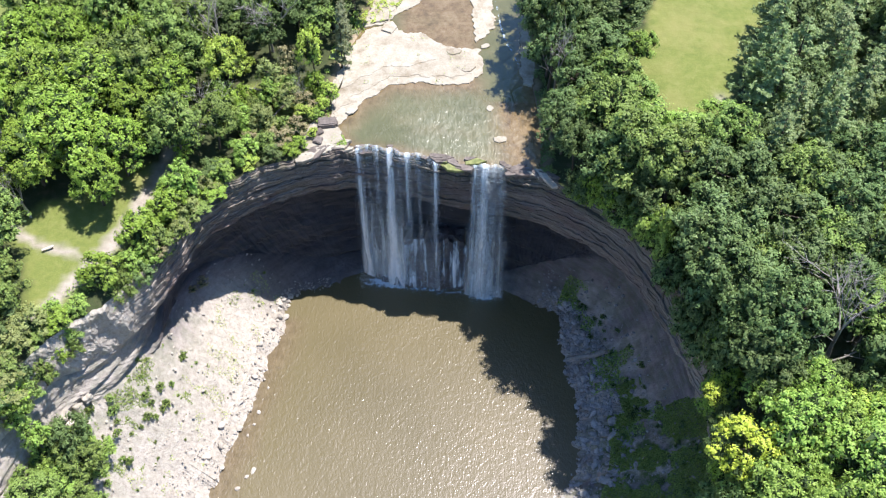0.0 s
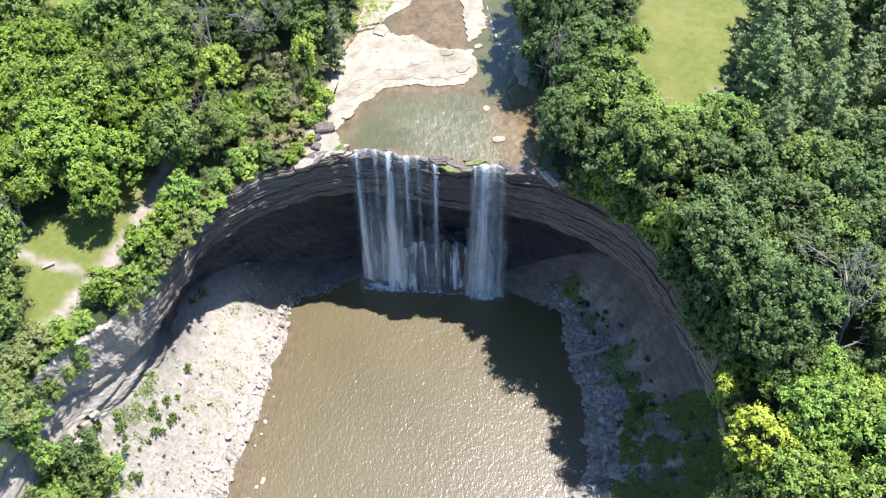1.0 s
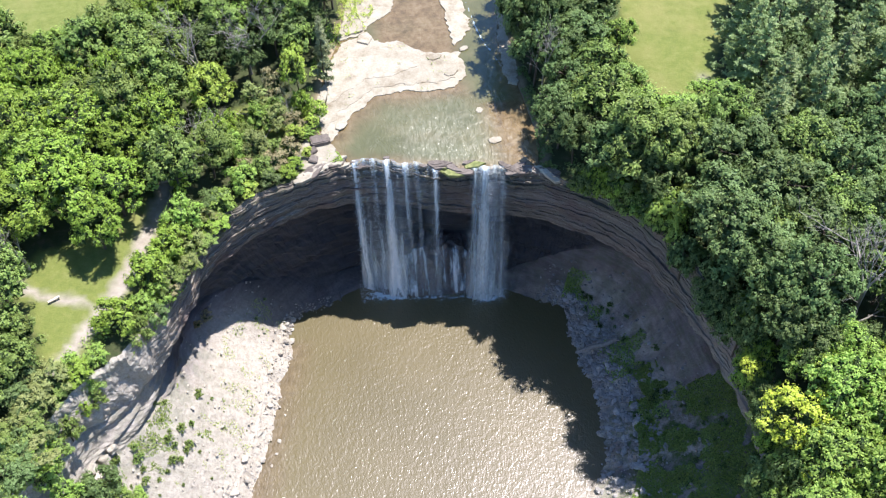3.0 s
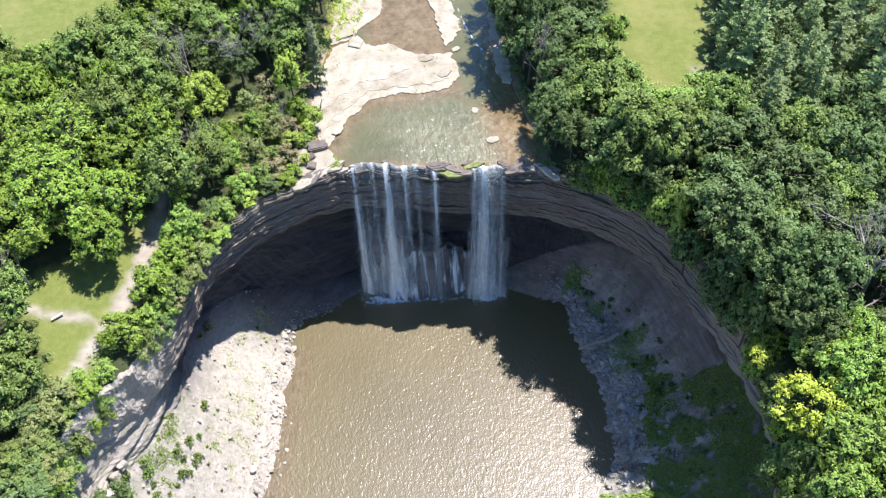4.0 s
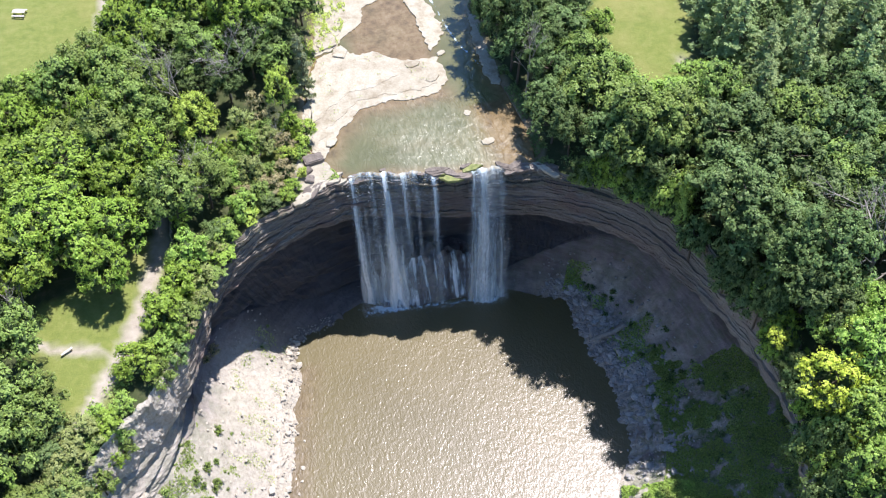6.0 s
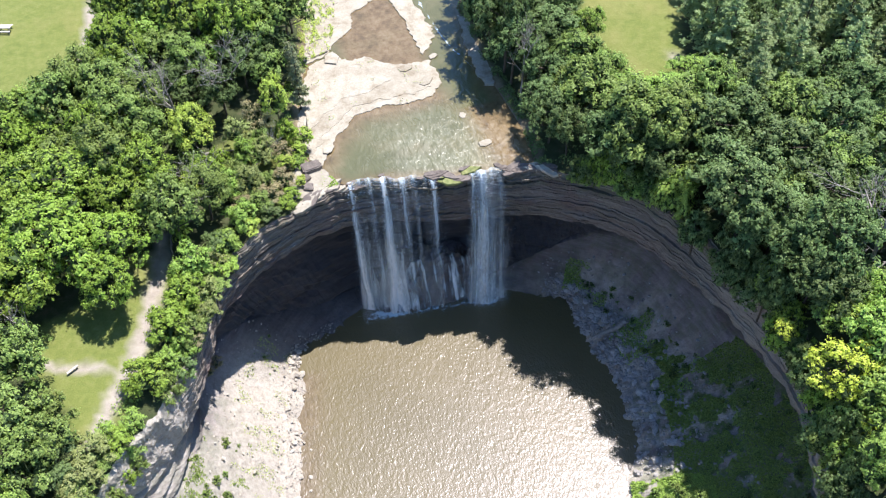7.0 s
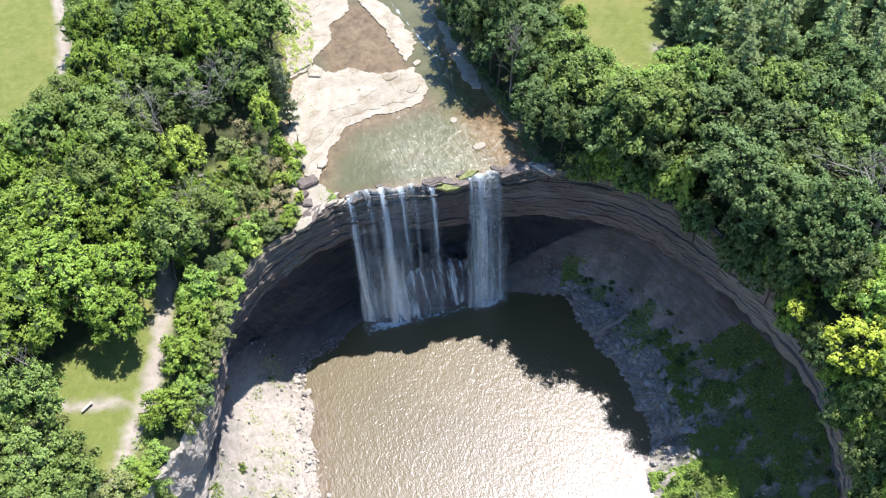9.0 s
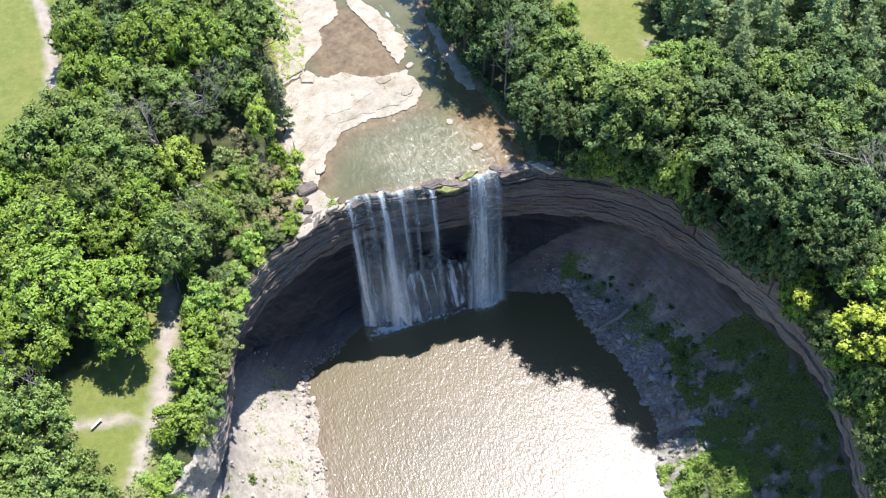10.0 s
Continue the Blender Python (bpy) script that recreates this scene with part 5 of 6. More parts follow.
for x, y, r, top in ((-23.0, 91.6, 1.7, 32.5), (-28.4, 89.0, 2.2, 33.5), (-17.2, 94.8, 1.5, 31.5), (-23.2, 83.6, 1.7, 31), (-25.8, 86.8, 2.0, 32.5), (-24.6, 89.6, 1.6, 31.5), (-20.8, 94.0, 1.4, 31.5),
                     (-17.0, 90.2, 1.0, 29), (-26.8, 91.8, 1.5, 32), (-30.0, 91.0, 1.9, 33.5), (-18.8, 85.0, 1.1, 29), (-20.0, 83.4, 1.2, 29.4), (-21.0, 88.0, 1.2, 29.8), (-30.6, 97.0, 2.0, 34)):
    plant("bush", x, y, r, top)
# along the left rim
for x, y, r, top in ((-32.2, 76.2, 2.5, 33.2), (-35.6, 68.2, 2.7, 33.5), (-33.6, 67.4, 2.0, 31.5), (-33.6, 72.6, 2.4, 32.6), (-33.4, 75.4, 1.7, 32), (-38.9, 62.3, 2.7, 33.0), (-28.6, 76.0, 1.7, 29.5), (-27.6, 78.6, 1.9, 31), (-25.4, 81.4, 2.2, 32), (-36.6, 65.0, 1.5, 30.5), (-29.8, 73.4, 1.3, 29), (-33.4, 82.6, 3.0, 35.5), (-42.6, 56.2, 1.8, 31.2), (-43.6, 57.6, 1.5, 30.8), (-41.0, 58.6, 1.5, 30.6), (-44.6, 54.2, 1.6, 30.6)):
    plant("bush", x, y, 0.92 * r, top)
for x, y, r in ((-47.9, 59.6, 2.3), (-48.6, 56.0, 2.5), (-51.0, 65.4, 3.4), (-51.5, 59, 3.8), (-55, 66, 4), (-56, 58, 4), (-51, 53.5, 3.4)):
    plant("mid", x, y, r)
for x, y, r, top in ((-22.2, 82.6, 1.5, 30), (-28.6, 79, 1.8, 31)):
    plant("dark_bush", x, y, r, top)
# on the slope below the left wall
for x, y, z, r, h in ((-44.1, 46.3, 15.6, 2.6, 5), (-41.3, 45.9, 11.5, 2.2, 4.5), (-43.6, 43.6, 14.5, 2.4, 5), (-45.0, 40.5, 16.0, 2.8, 6), (-44.5, 42.5, 13, 2.8, 6), (-40.0, 48.4, 13, 1.3, 2.4), (-42.0, 48.6, 15.0, 1.4, 2.8)):
    plant("fresh" if r < 2.7 else "mid", x, y, r, z + h, z - 0.4)
for x, y, z, r in ((-39.9, 61.5, 15.7, 1.0), (-37.8, 62.4, 12.1, 0.9), (-38.6, 60.4, 13.4, 1.2), (-40.4, 54.2, 15.4, 0.7), (-39.4, 50.8, 13.2, 0.8), (-38.2, 48.7, 10, 0.8), (-38.6, 56.5, 12.4, 0.6), (-37.6, 53.0, 10.4, 0.5), (-39.2, 57.8, 14.2, 0.8)):
    plant("shrub", x, y, 0.8 * r, None, z - 0.2)

# small bare tree and rusty scrub stand in for a heap of roots
plant("bare", -33.2, 75.0, 1.1, 11.4, 8.8)
plant("rusty", -33.6, 75.6, 0.9, 10.8, 9.2)
plant("rusty", -34.6, 74.0, 0.6, 11.0, 9.8)
# a bare tree stands in for a leafless shrub on the wall
plant("bare", -21.9, 82.7, 0.9, 25.4, 22.8)

# wood right of the falls
for x, y, r in ((14.4, 98.5, 3.5), (14.2, 103.5, 3.7), (14.8, 109, 3.7), (16.4, 115, 3.8), (19.0, 121, 3.8)):
    plant("deep", x, y, r, 43.0)
for x, y, r in ((16.2, 100.5, 4.0), (20.5, 98.1, 4.6), (24, 104, 4.4), (20.5, 108.5, 4.4), (27.3, 112, 4.2), (21.3, 76.4, 4.4), (30.6, 65.2, 5.1), (37.1, 65.5, 5.1), (33, 57.3, 5.0), (39.6, 60.0, 4.6), (45.2, 67.9, 4.6), (32.1, 72.8, 4.6), (36.8, 73.1, 4.4)):
    plant("deep", x, y, r * 0.95, 37.2 + 0.5 * r + plant_rng.uniform(-2.4, 2.2))
for x, y, r in ((14.5, 95.9, 3.6), (15.8, 87.3, 3.0), (17.5, 91.5, 3.0), (16.6, 80.9, 2.6)):
    plant("deep", x, y, r)
for x, y, r in ((22.5, 92.6, 3.4), (20.3, 84.3, 4.0), (30, 78.0, 3.4)):
    plant("mid", x, y, r)
for x, y, r in ((25.9, 84.0, 3.6), (30.4, 82.3, 3.6), (35, 84.5, 3.0), (26.6, 98.2, 2.2)):
    plant("fresh", x, y, r, 35.4)
for x, y, r in ((27.3, 74.8, 4.0), (28.6, 69.6, 2.4), (48.5, 74, 3.4)):
    plant("mid", x, y, r)
for x, y, r in ((24.2, 72.6, 3.4), (30.4, 60, 3.6), (35.4, 51.5, 4.2), (33.4, 47.8, 3.2), (46.2, 62.3, 4.0), (43.5, 57, 3.2), (39, 47, 2.6)):
    plant("deep", x, y, r)
for x, y, r in ((35, 40.5, 3.6), (39.5, 37, 4.0), (31.8, 33.6, 3.6), (35.6, 31, 3.6), (44, 42, 3.6), (38, 45.5, 2.8), (33.2, 45.8, 2.2), (43.5, 34, 3.4), (28.8, 28, 3.4), (33, 26, 3.6), (31.8, 36.0, 2.0)):
    plant("fresh", x, y, r)
for x, y, r, top in ((29.6, 39.4, 3.5, 36.2), (28.4, 47.2, 1.3, 30.8), (30.0, 32.8, 2.4, 34.5)):
    plant("yellow", x, y, r, top)
for x, y, r, top in ((34.6, 44.0, 2.4, 35), (40.6, 43.2, 2.8, 36.5), (38.0, 34.0, 2.6, 36)):
    plant("lime", x, y, r, top)
for x, y, r, top in ((21.6, 77.8, 2.8, 38.5), (25.0, 74.2, 3.0, 39.5), (31.6, 70.4, 2.6, 36.0), (29.6, 60.6, 4.6, 41.0), (32.0, 57.4, 3.4, 39.5), (31.6, 54.4, 3.2, 39.0), (32.2, 49.6, 2.9, 37.5), (33.4, 52.6, 2.8, 38.0)):
    plant("deep", x, y, r, top)
for x, y, r, top in ((38.6, 40.6, 3.4, 38.5), (34.0, 37.0, 3.0, 37.0), (42.4, 39.0, 3.2, 38.5), (37.0, 46.4, 2.6, 36.5), (33.0, 30.5, 3.0, 37)):
    plant("fresh", x, y, r, top)
plant("mid", 22.8, 74.6, 4.6, 42.0)
plant("bare", 40.6, 49.8, 5.0, 44.5)
planted.append((40.6, 49.8, 5.5))
plant("bare", 14.8, 92.4, 3.0, 41.0)
for x, y, r in ((43.6, 97.6, 3.6), (47.8, 105.5, 3.7), (52.0, 113.5, 3.8), (41.6, 92.0, 3.0), (46.6, 93.4, 4.2), (51.5, 95.6, 4.2), (42.5, 87.6, 4.0), (43.5, 82.5, 3.6), (40.4, 76.8, 3.4), (47.4, 80.2, 3.8), (51.7, 86.0, 4.0), (54.6, 99.7, 4.0), (51.6, 104, 3.8), (57, 108, 4), (57, 91, 4), (54, 79, 3.8)):
    plant("pine", x, y, r, 42.5)


SCRUB = [(-31.5, 99), (-24, 100.5), (-13, 99.5), (-10, 84), (-20, 80), (-30, 84)]
FIELD_EDGE = [(24, 98), (27, 88), (33, 83), (41, 84), (46, 97), (38, 92)]


def fill(key_choices, box, gap, seed, tries=1500):
    """More trees where the wood is closed."""
    r = random.Random(seed)
    pts = np.array([(r.uniform(box[0], box[2]), r.uniform(box[1], box[3])) for _ in range(tries)])
    hole = np.vstack([rim, [(40, -200), (-100, -200)]])
    ok = (depth_in(hole, pts) < -2.2) & (away(PATH, pts, False) > 1.8) & (away(FAR_PATH, pts, False) > 5.5)
    for poly in (CREEK_POLY, FIELD_POLY, CLEAR_POLY, LAWN_POLY, FIELD_EDGE, SCRUB):
        ok &= depth_in(poly, pts) < -2.0
    for x, y in pts[ok]:
        if any((x - a) ** 2 + (y - b) ** 2 < (gap * 0.5 + 0.62 * c) ** 2 for a, b, c in planted):
            continue
        plant(r.choice(key_choices), float(x), float(y), r.uniform(2.3, 3.9))


fill(["mid", "fresh", "big", "mid", "fresh"], (-59, 44, -12, 116), 2.5, 5)
fill(["mid", "deep", "big"], (-40, 112, -9, 142), 3.0, 6)
fill(["deep", "deep", "mid"], (12, 74, 40, 126), 2.6, 7)
fill(["deep", "deep", "mid"], (24, 30, 52, 78), 2.6, 8)
fill(["pine", "pine", "deep"], (38, 72, 66, 124), 3.0, 9)

# trees hanging over the right rim
hang = random.Random(12)
for i in range(column_at(16.5, 77.6), column_at(21, 18), 1):
    if hang.random() < (0.16 if rim[i, 1] > 64 else 0.24):
        x, y = rim[i] + outward[i] * (hang.uniform(-0.1, 1.3) if rim[i, 1] > 64 else hang.uniform(-0.9, 0.5))
        low = hang.random() < 0.5
        if 37 < y < 46:
            continue
        sort = ("bush" if y > 66 and i % 3 else "dark_bush") if y > 54 else hang.choice(("bush", "dark_bush", "bush"))
        plant(sort, float(x), float(y), hang.uniform(1.5, 2.5) * (1.0 if y > 54 else 0.9), (30.0 if low else 33.0) + hang.uniform(-0.6, 1.4), 24.2 if y < 66 else 25.6)

for i in range(column_at(30.8, 50), column_at(21, 18), 2):
    if hang.random() < 0.5:
        x, y = rim[i] + outward[i] * hang.uniform(-2.2, -0.5)
        plant(hang.choice(("bush", "dark_bush", "dark_bush")), float(x), float(y), hang.uniform(1.2, 2.1), 28.6 + hang.uniform(-0.6, 1.6), 24.0)
for i in range(column_at(-43, 56), column_at(-24, 80.4), 1):
    if hang.random() < 0.20:
        x, y = rim[i] + outward[i] * hang.uniform(0.2, 1.5)
        plant(hang.choice(("bush", "bush", "dark_bush", "bush", "olive")), float(x), float(y), hang.uniform(1.1, 2.0), 29.2 + hang.uniform(-0.8, 1.6), 26.0)
for i in range(column_at(-66, 34), column_at(-45.5, 53), 1):
    if hang.random() < 0.16:
        x, y = rim[i] + outward[i] * hang.uniform(0.0, 1.6)
        plant(hang.choice(("olive", "bush", "dark_bush")), float(x), float(y), hang.uniform(1.6, 3.0), 31.5 + hang.uniform(-1.5, 2.0), 26.0)
for p in slope_points(column_at(-66, 34), column_at(-49, 50.5), 0.05, 0.6, 16, 71):
    plant(hang.choice(("mid", "mid", "deep")), p.x, p.y, hang.uniform(2.0, 3.2), p.z + hang.uniform(6, 9), p.z - 0.3)

# low cover of weeds on the slopes
def weeds(name, label, lo, hi, flo, fhi, count, size, material, seed, cut, freq=0.3):
    r = np.random.default_rng(seed)
    rows = len(cliff.data.vertices) // NS
    co = np.empty(len(cliff.data.vertices) * 3)
    cliff.data.vertices.foreach_get("co", co)
    co = co.reshape(NS, rows, 3)
    i, j = r.uniform(lo, hi - 1, count), 82 + 33 * r.uniform(flo, fhi, count)
    a, b = (i % 1)[:, None], (j % 1)[:, None]
    i, j = i.astype(int), j.astype(int)
    p = (co[i, j] * (1 - a) + co[i + 1, j] * a) * (1 - b) + (co[i, j + 1] * (1 - a) + co[i + 1, j + 1] * a) * b
    m = np.array([fbm(q[0] * freq, q[1] * freq, seed * 3.3, 4) for q in p])
    p, m = p[m > cut], m[m > cut]
    p[:, 2] += r.uniform(0.02, 1.0, len(p)) * np.clip((m - cut) * 1.6, 0.08, 0.7)
    me = leaves(name, p, np.tile((0, 0, 1.0), (len(p), 1)), size, material, r)
    return tagged(new(name, me), label, "weeds", kind="stuff")


weeds("weeds", "dense dark weeds covering the shaded slope", column_at(29.6, 56), R4 + 12, 0.0, 0.74, 90000, 0.10, LEAF["green"], 1, -0.22)
weeds("weeds", "patches of grass among the shaded stones", R1 + 6, R3, 0.25, 0.85, 14000, 0.13, LEAF["green"], 2, 0.22, 0.22)
weeds("weeds", "bright patch of grass on the shaded stony apron", column_at(29.3, 63), column_at(30.4, 54.5), 0.34, 0.58, 9000, 0.11, LEAF["green"], 6, -0.05, 0.25)
weeds("weeds", "weeds growing on the pale scree", L0, L1 + 14, 0.0, 0.5, 14000, 0.12, LEAF["green"], 3, 0.24)
weeds("weeds", "thin tufts of grass on the pale shore", L0, L2 + 4, 0.3, 0.85, 9000, 0.10, LEAF["olive"], 4, 0.30, 0.5)
weeds("weeds", "sunlit weeds at the end of the shore", R5 + 4, R4 + 30, 0.5, 0.99, 34000, 0.13, LEAF["fresh"], 5, -0.25)

# low growth on the slopes and banks
def shrubs(key, places, lo, hi, seed):
    r = random.Random(seed)
    for p in places:
        plant(key, p.x, p.y, 0.65 * r.uniform(lo, hi), None, p.z)


shrubs("dark_shrub", slope_points(column_at(29.4, 57), R4, 0.02, 0.62, 30, 31), 0.4, 1.2, 1)
shrubs("dark_shrub", slope_points(R1 + 20, R3, 0.30, 0.75, 18, 32), 0.4, 0.9, 2)
shrubs("shrub", slope_points(L0, L1 + 6, 0.0, 0.40, 42, 33), 0.35, 1.2, 3)
shrubs("shrub", slope_points(L0, L2, 0.2, 0.8, 26, 34), 0.2, 0.5, 4)
shrubs("shrub", slope_points(R5 + 6, R4 + 10, 0.6, 0.97, 34, 35), 0.6, 1.5, 5)

# fallen trunks on the scrub bank
for ax, ay, bx, by, r in ((-28.0, 95.3, -23.9, 94.9, 0.17), (-27.8, 92.6, -26.4, 90.6, 0.20), (-22.8, 90.2, -21.2, 93.2, 0.13)):
    az, bz = (float(ground_z([x], [y])[0]) for x, y in ((ax, ay), (bx, by)))
    v, f = [], []
    tube(v, f, [(ax, ay, az + r), ((ax + bx) / 2, (ay + by) / 2 + 0.1, (az + bz) / 2 + 1.2 * r), (bx, by, bz + r)], [r, 0.85 * r, 0.5 * r], 8)
    tube(v, f, [((ax + bx) / 2, (ay + by) / 2, (az + bz) / 2 + r), ((ax + bx) / 2 + 0.5, (ay + by) / 2 + 0.7, (az + bz) / 2 + 0.9)], [0.4 * r, 0.12 * r], 5)
    tagged(new("log", mesh_from("log", v, f, DRIFTWOOD, True)), "fallen bleached trunk lying in dry grass on the bank", "log")

# driftwood on the shaded shore
v, f = [], []
tube(v, f, [(-2.3, 0, 0), (-0.8, 0.1, 0.06), (0.9, 0.0, 0.16), (2.4, 0.3, 0.4)], [0.16, 0.27, 0.26, 0.33], 10)
tube(v, f, [(2.0, 0.2, 0.4), (2.7, -0.2, 0.7)], [0.16, 0.05], 6)
tube(v, f, [(-0.6, 0.1, 0.1), (-1.1, 0.6, 0.35)], [0.1, 0.03], 6)
log = new("log", mesh_from("log", v, f, DRIFTWOOD, True))
low = min((vert.co for vert in cliff.data.vertices), key=lambda c: (c.x - 20.0) ** 2 + (c.y - 67.6) ** 2)
log.matrix_basis = pose(20.0, 67.6, low.z + 0.7, 0, -6, 2) @ Matrix.Diagonal((1.15, 1.3, 1.3, 1))
tagged(log, "bleached driftwood trunk lying on the stony shore", "log")


# ---------------------------------------------------------------- small built things
def wood_material(name, lo, hi):
    m = Mat(name)
    n = m.noise(2.0, 7, 0.7, m.pos((1, 6, 6)))
    m.set(Base_Color=m.ramp(n, [(0.3, lo), (0.7, hi)]), Roughness=0.8)
    m.bump(n, 0.4, 0.02)
    return m.m


GREY_WOOD = wood_material("weathered_wood", (0.19, 0.165, 0.14), (0.32, 0.285, 0.25))
PALE_WOOD = wood_material("painted_planks", (0.42, 0.38, 0.35), (0.58, 0.53, 0.49))
DARK_STEEL = stone_material("dark_steel", (0.03, 0.03, 0.035), (0.07, 0.07, 0.075), 0.5)


def metal_roof_material():
    m = Mat("grey_roofing")
    n = m.noise(0.8, 6, 0.6)
    m.set(Base_Color=m.ramp(n, [(0.3, (0.30, 0.30, 0.31)), (0.7, (0.46, 0.46, 0.47))]), Roughness=0.5, Metallic=0.4)
    m.bump(m.noise(8, 3), 0.2, 0.02)
    return m.m


def beam(size, material, name="board", bevel=0.012):
    bm = bmesh.new()
    bmesh.ops.create_cube(bm, size=1.0)
    for v in bm.verts:
        v.co = Vector((v.co.x * size[0], v.co.y * size[1], v.co.z * size[2]))
    bmesh.ops.bevel(bm, geom=bm.edges[:], offset=min(bevel, min(size) * 0.3), segments=1, affect="EDGES")
    me = bpy.data.meshes.new(name)
    bm.to_mesh(me), bm.free()
    me.materials.append(material)
    return me


def put(name, me, parent, m, label=""):
    ob = child(name, me, parent, label)
    ob.matrix_basis = m
    return ob


def picnic_table(x, y, turn):
    root = tagged(new("picnic_table"), "pale plank picnic table standing on the mown lawn", "picnic table")
    board, leg, bar = beam((1.9, 0.14, 0.04), PALE_WOOD), beam((0.09, 0.04, 0.95), DARK_STEEL), beam((0.07, 1.5, 0.05), DARK_STEEL)
    for k in range(5):
        put("plank", board, root, pose(0, -0.30 + 0.15 * k, 0.75))
    for side in (-1, 1):
        for k in range(2):
            put("bench_plank", board, root, pose(0, side * (0.66 + 0.15 * k), 0.45))
        put("crossbar", bar, root, pose(side * 0.65, 0, 0.40))
        for end in (-1, 1):
            put("leg", leg, root, pose(side * 0.65, end * 0.5, 0.36, end * 28, 0, 0))
    root.matrix_basis = pose(x, y, float(ground_z([x], [y])[0]) + 0.02, 0, 0, turn)


def shed(x, y, turn):
    """Small hut with a pitched sheet roof, half hidden in the trees."""
    root = tagged(new("shed"), "small hut with a light grey sheet roof among the trees", "hut")
    wall = wood_material("dark_boards", (0.10, 0.075, 0.055), (0.20, 0.16, 0.12))
    for side in (-1, 1):
        put("wall", beam((5.0, 0.12, 2.6), wall), root, pose(0, side * 1.7, 1.3))
        put("wall", beam((0.12, 3.28, 2.6), wall), root, pose(side * 2.44, 0, 1.3))
        v, f = [], []
        n = 36
        for i in range(n + 1):
            u = -2.8 + 5.6 * i / n
            w = 0.03 * (i % 2)
            v += [(u, 0, 3.75 + w), (u, side * 2.2, 2.55 + w), (u, side * 2.2, 2.50 + w), (u, 0, 3.70 + w)]
        for i in range(n):
            for k in range(4):
                f.append((4 * i + k, 4 * i + (k + 1) % 4, 4 * i + 4 + (k + 1) % 4, 4 * i + 4 + k))
        put("roof", mesh_from("roof", v, f, ROOF), root, pose(0, 0, 0), "light grey corrugated roof sheet")
    put("ridge_cap", beam((5.6, 0.3, 0.06), ROOF), root, pose(0, 0, 3.80))
    root.matrix_basis = pose(x, y, float(ground_z([x], [y])[0]) - 0.05, 0, 0, turn)


ROOF = metal_roof_material()
picnic_table(-51.9, 128.2, -18)
shed(-57.2, 80.6, 32)

# plank seat on the clearing
seat = tagged(new("bench"), "low weathered plank bench on the bare ground", "bench")
put("seat", beam((1.4, 0.26, 0.06), PALE_WOOD), seat, pose(0, 0, 0.42))
for k in (-0.5, 0.5):
    put("leg", beam((0.09, 0.28, 0.42), GREY_WOOD), seat, pose(k, 0, 0.2))
seat.matrix_basis = pose(-46.6, 66.9, float(ground_z([-46.6], [66.9])[0]), 0, 0, 30)

# handrail along the path
rail = tagged(new("fence"), "weathered timber rail fence along the gravel path", "fence")
line = spline([(-34.2, 80), (-33.9, 83), (-33.4, 86.5), (-34.2, 90)], 8)
for k, (x, y) in enumerate(line):
    z = float(ground_z([x], [y])[0])
    put("post", beam((0.12, 0.12, 1.25), GREY_WOOD), rail, pose(x, y, z + 0.5))
    if k:
        a = line[k - 1]
        L, t = math.hypot(x - a[0], y - a[1]), math.degrees(math.atan2(y - a[1], x - a[0]))
        for h in (0.55, 1.0):
            put("rail", beam((L, 0.06, 0.12), GREY_WOOD), rail, pose((x + a[0]) / 2, (y + a[1]) / 2, z + h, 0, 0, t))


# ---------------------------------------------------------------- grass on the shelf and banks
def tufts(name, label, poly, z, count, size, material, seed, cut, freq, tall=0.25, stretch=1.0):
    r = np.random.default_rng(seed)
    p = np.asarray(poly, float)
    lo, hi = p.min(0), p.max(0)
    pts = r.uniform(lo, hi, (count, 2))
    pts = pts[inside(p, pts)]
    m = np.array([fbm(x * freq * stretch, y * freq, seed * 2.9, 4) for x, y in pts])
    pts = pts[m > cut]
    zz = (ground_z(pts[:, 0], pts[:, 1]) if z is None else np.full(len(pts), z)) + r.uniform(0.0, tall, len(pts))
    me = leaves(name, np.column_stack([pts, zz]), np.tile((0, 0, 1.0), (len(pts), 1)), size, material, r)
    return tagged(new(name, me), label, "grass", kind="stuff")


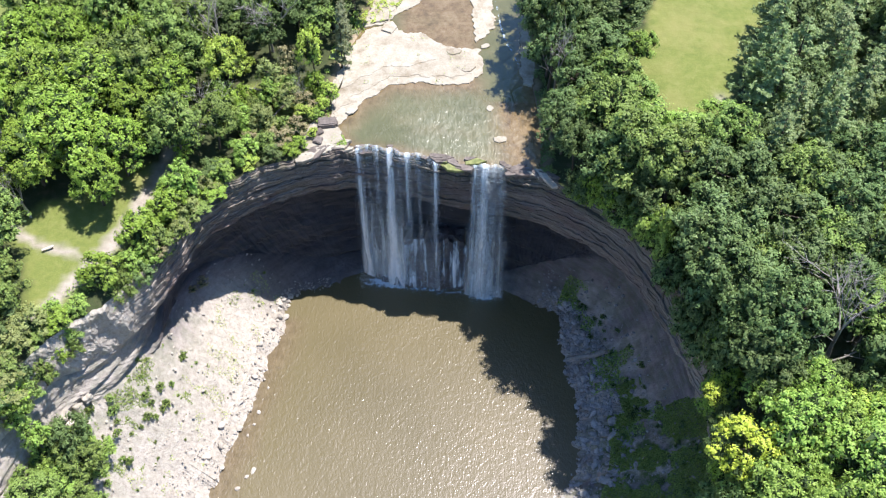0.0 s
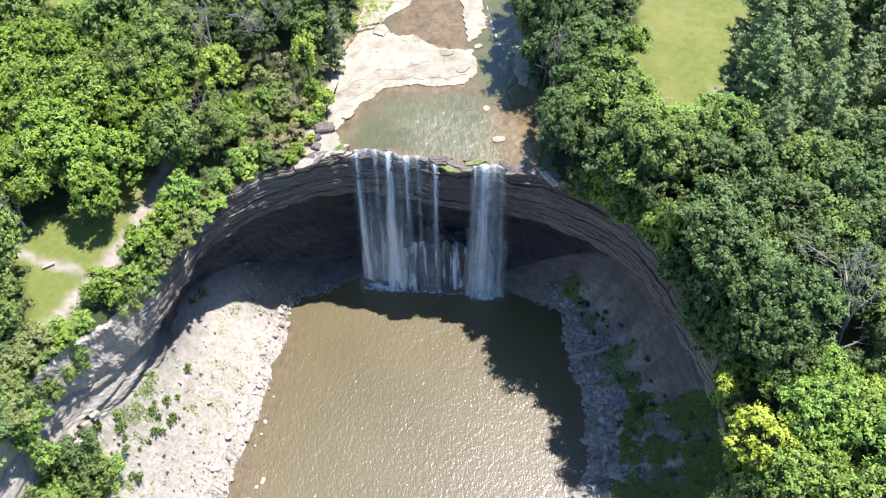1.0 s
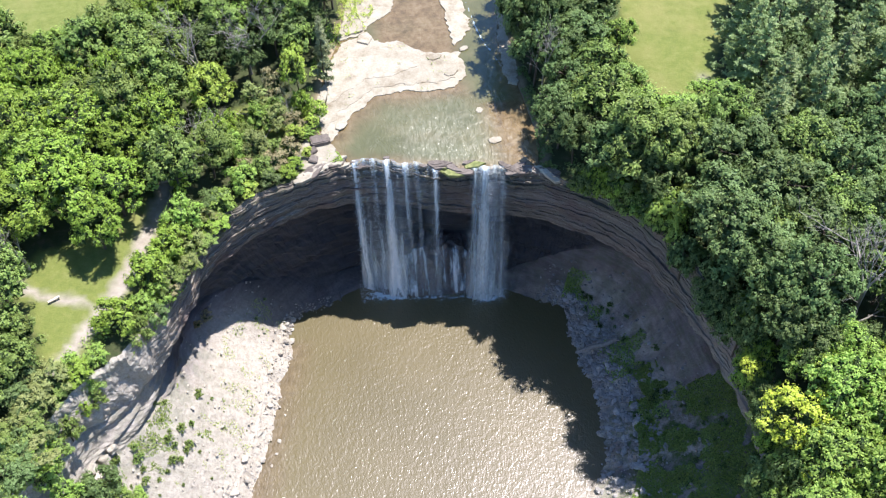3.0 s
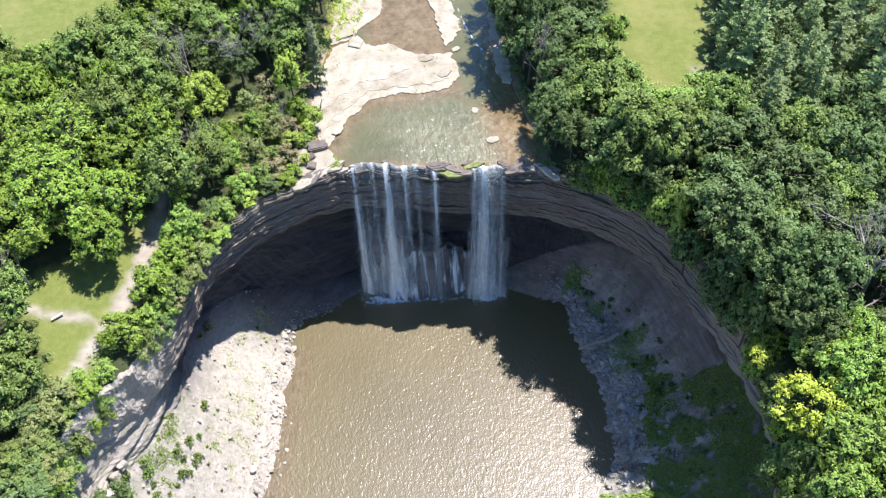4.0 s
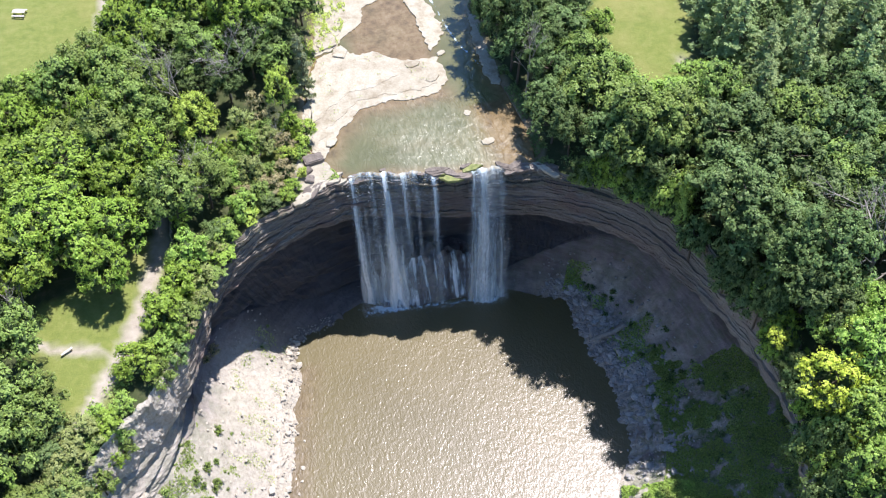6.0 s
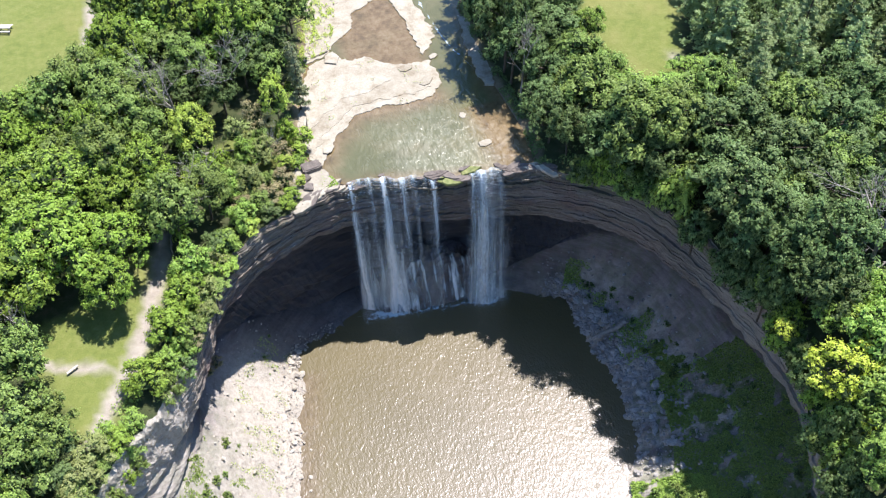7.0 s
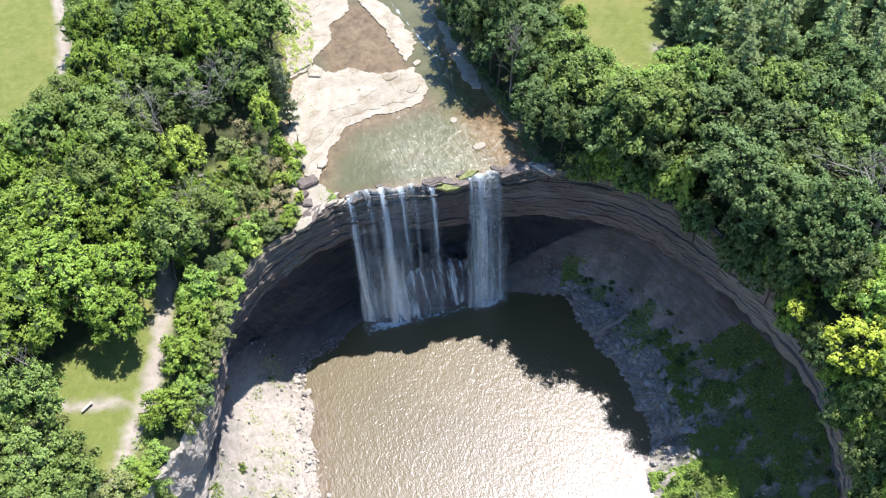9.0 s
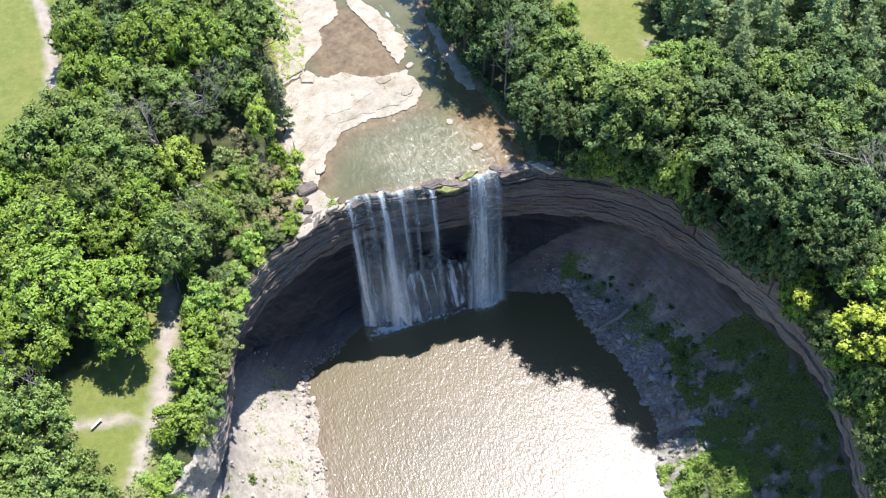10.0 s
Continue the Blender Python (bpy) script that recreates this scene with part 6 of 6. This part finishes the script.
tufts("grass_tufts", "yellow-green grass growing in the joints of the pale shelf", [(-13, 110), (-8, 111), (-6, 116), (-4.5, 122), (-3, 133), (-8, 137), (-10.5, 124)], 26.92, 34000, 0.085, LEAF["lime"], 3, 0.02, 0.9, 0.22, 1.6)
tufts("grass_tufts", "green grass along the edge of the shelf", [(-16.5, 90), (-14.8, 92), (-14.4, 99), (-12.6, 106), (-10.5, 112), (-13, 113), (-16, 104), (-17.4, 95)], None, 9000, 0.13, LEAF["fresh"], 5, -0.05, 0.4, 0.45)
tufts("grass_tufts", "low weeds between the boulders by the crest", [(-15.2, 85.2), (-12.6, 85.4), (-13.4, 87.6), (-14.4, 88.4)], 27.1, 1200, 0.12, LEAF["fresh"], 7, -0.1, 0.5, 0.3)
tufts("grass_tufts", "weeds on the shaded creek bank", [(12.6, 81), (14.6, 80), (14.6, 92), (13.8, 104), (15, 116), (12.8, 116), (12.4, 100), (13.2, 90)], None, 7000, 0.14, LEAF["deep"], 9, -0.1, 0.35, 0.5)
tufts("grass_tufts", "scattered tufts on the pale limestone", S_MAIN, 26.9, 5000, 0.10, LEAF["olive"], 11, 0.42, 0.5, 0.15)
tufts("undergrowth", "leafy undergrowth along the left rim of the gorge", [(-44, 56), (-37, 65), (-32.4, 70.5), (-31, 75), (-26, 80.2), (-18.5, 85), (-18.5, 88), (-26, 83.5), (-33.5, 77.5), (-35.5, 70.5), (-39.5, 65), (-45, 59)], None, 15000, 0.16, LEAF["green"], 13, -0.1, 0.3, 0.8)
tufts("undergrowth", "leafy undergrowth along the right rim of the gorge", [(14, 80), (19, 76.6), (24, 72), (27.2, 66), (30, 59), (32.4, 51), (33.4, 43), (32.6, 34), (30, 26), (33, 25), (36, 40), (33, 60), (28, 72), (18, 82)], None, 16000, 0.16, LEAF["deep"], 15, -0.2, 0.3, 0.9)

# white water on the small step in the creek
step_line = spline([(7.6, 120), (8.2, 113.5), (8.9, 108), (10.2, 103.5), (11.0, 100.5)], 60)
sv, sa = [], []
for x, y in step_line:
    for k in range(7):
        o = (k - 3) * 0.13
        sv.append((x + o + 0.15 * fbm(y * 0.8, 4.0), y, 26.62))
        sa.append(0.53 - 0.09 * abs(k - 3) + 0.2 * fbm(x * 2, y * 0.6, 3.0))
sm = mesh_from("riffle", sv, [(7 * i + k, 7 * i + k + 1, 7 * i + k + 8, 7 * i + k + 7) for i in range(59) for k in range(6)], FOAM, True)
paint(sm, "amount", sa)
tagged(new("riffle", sm), "thin line of white water along a step in the creek", "riffle")

# shapes that were not planted anywhere
for protos, _, _, used in KINDS.values():
    for root, placed in zip(protos, used):
        if not placed:
            for ob in (*root.children_recursive, root):
                bpy.data.objects.remove(ob)
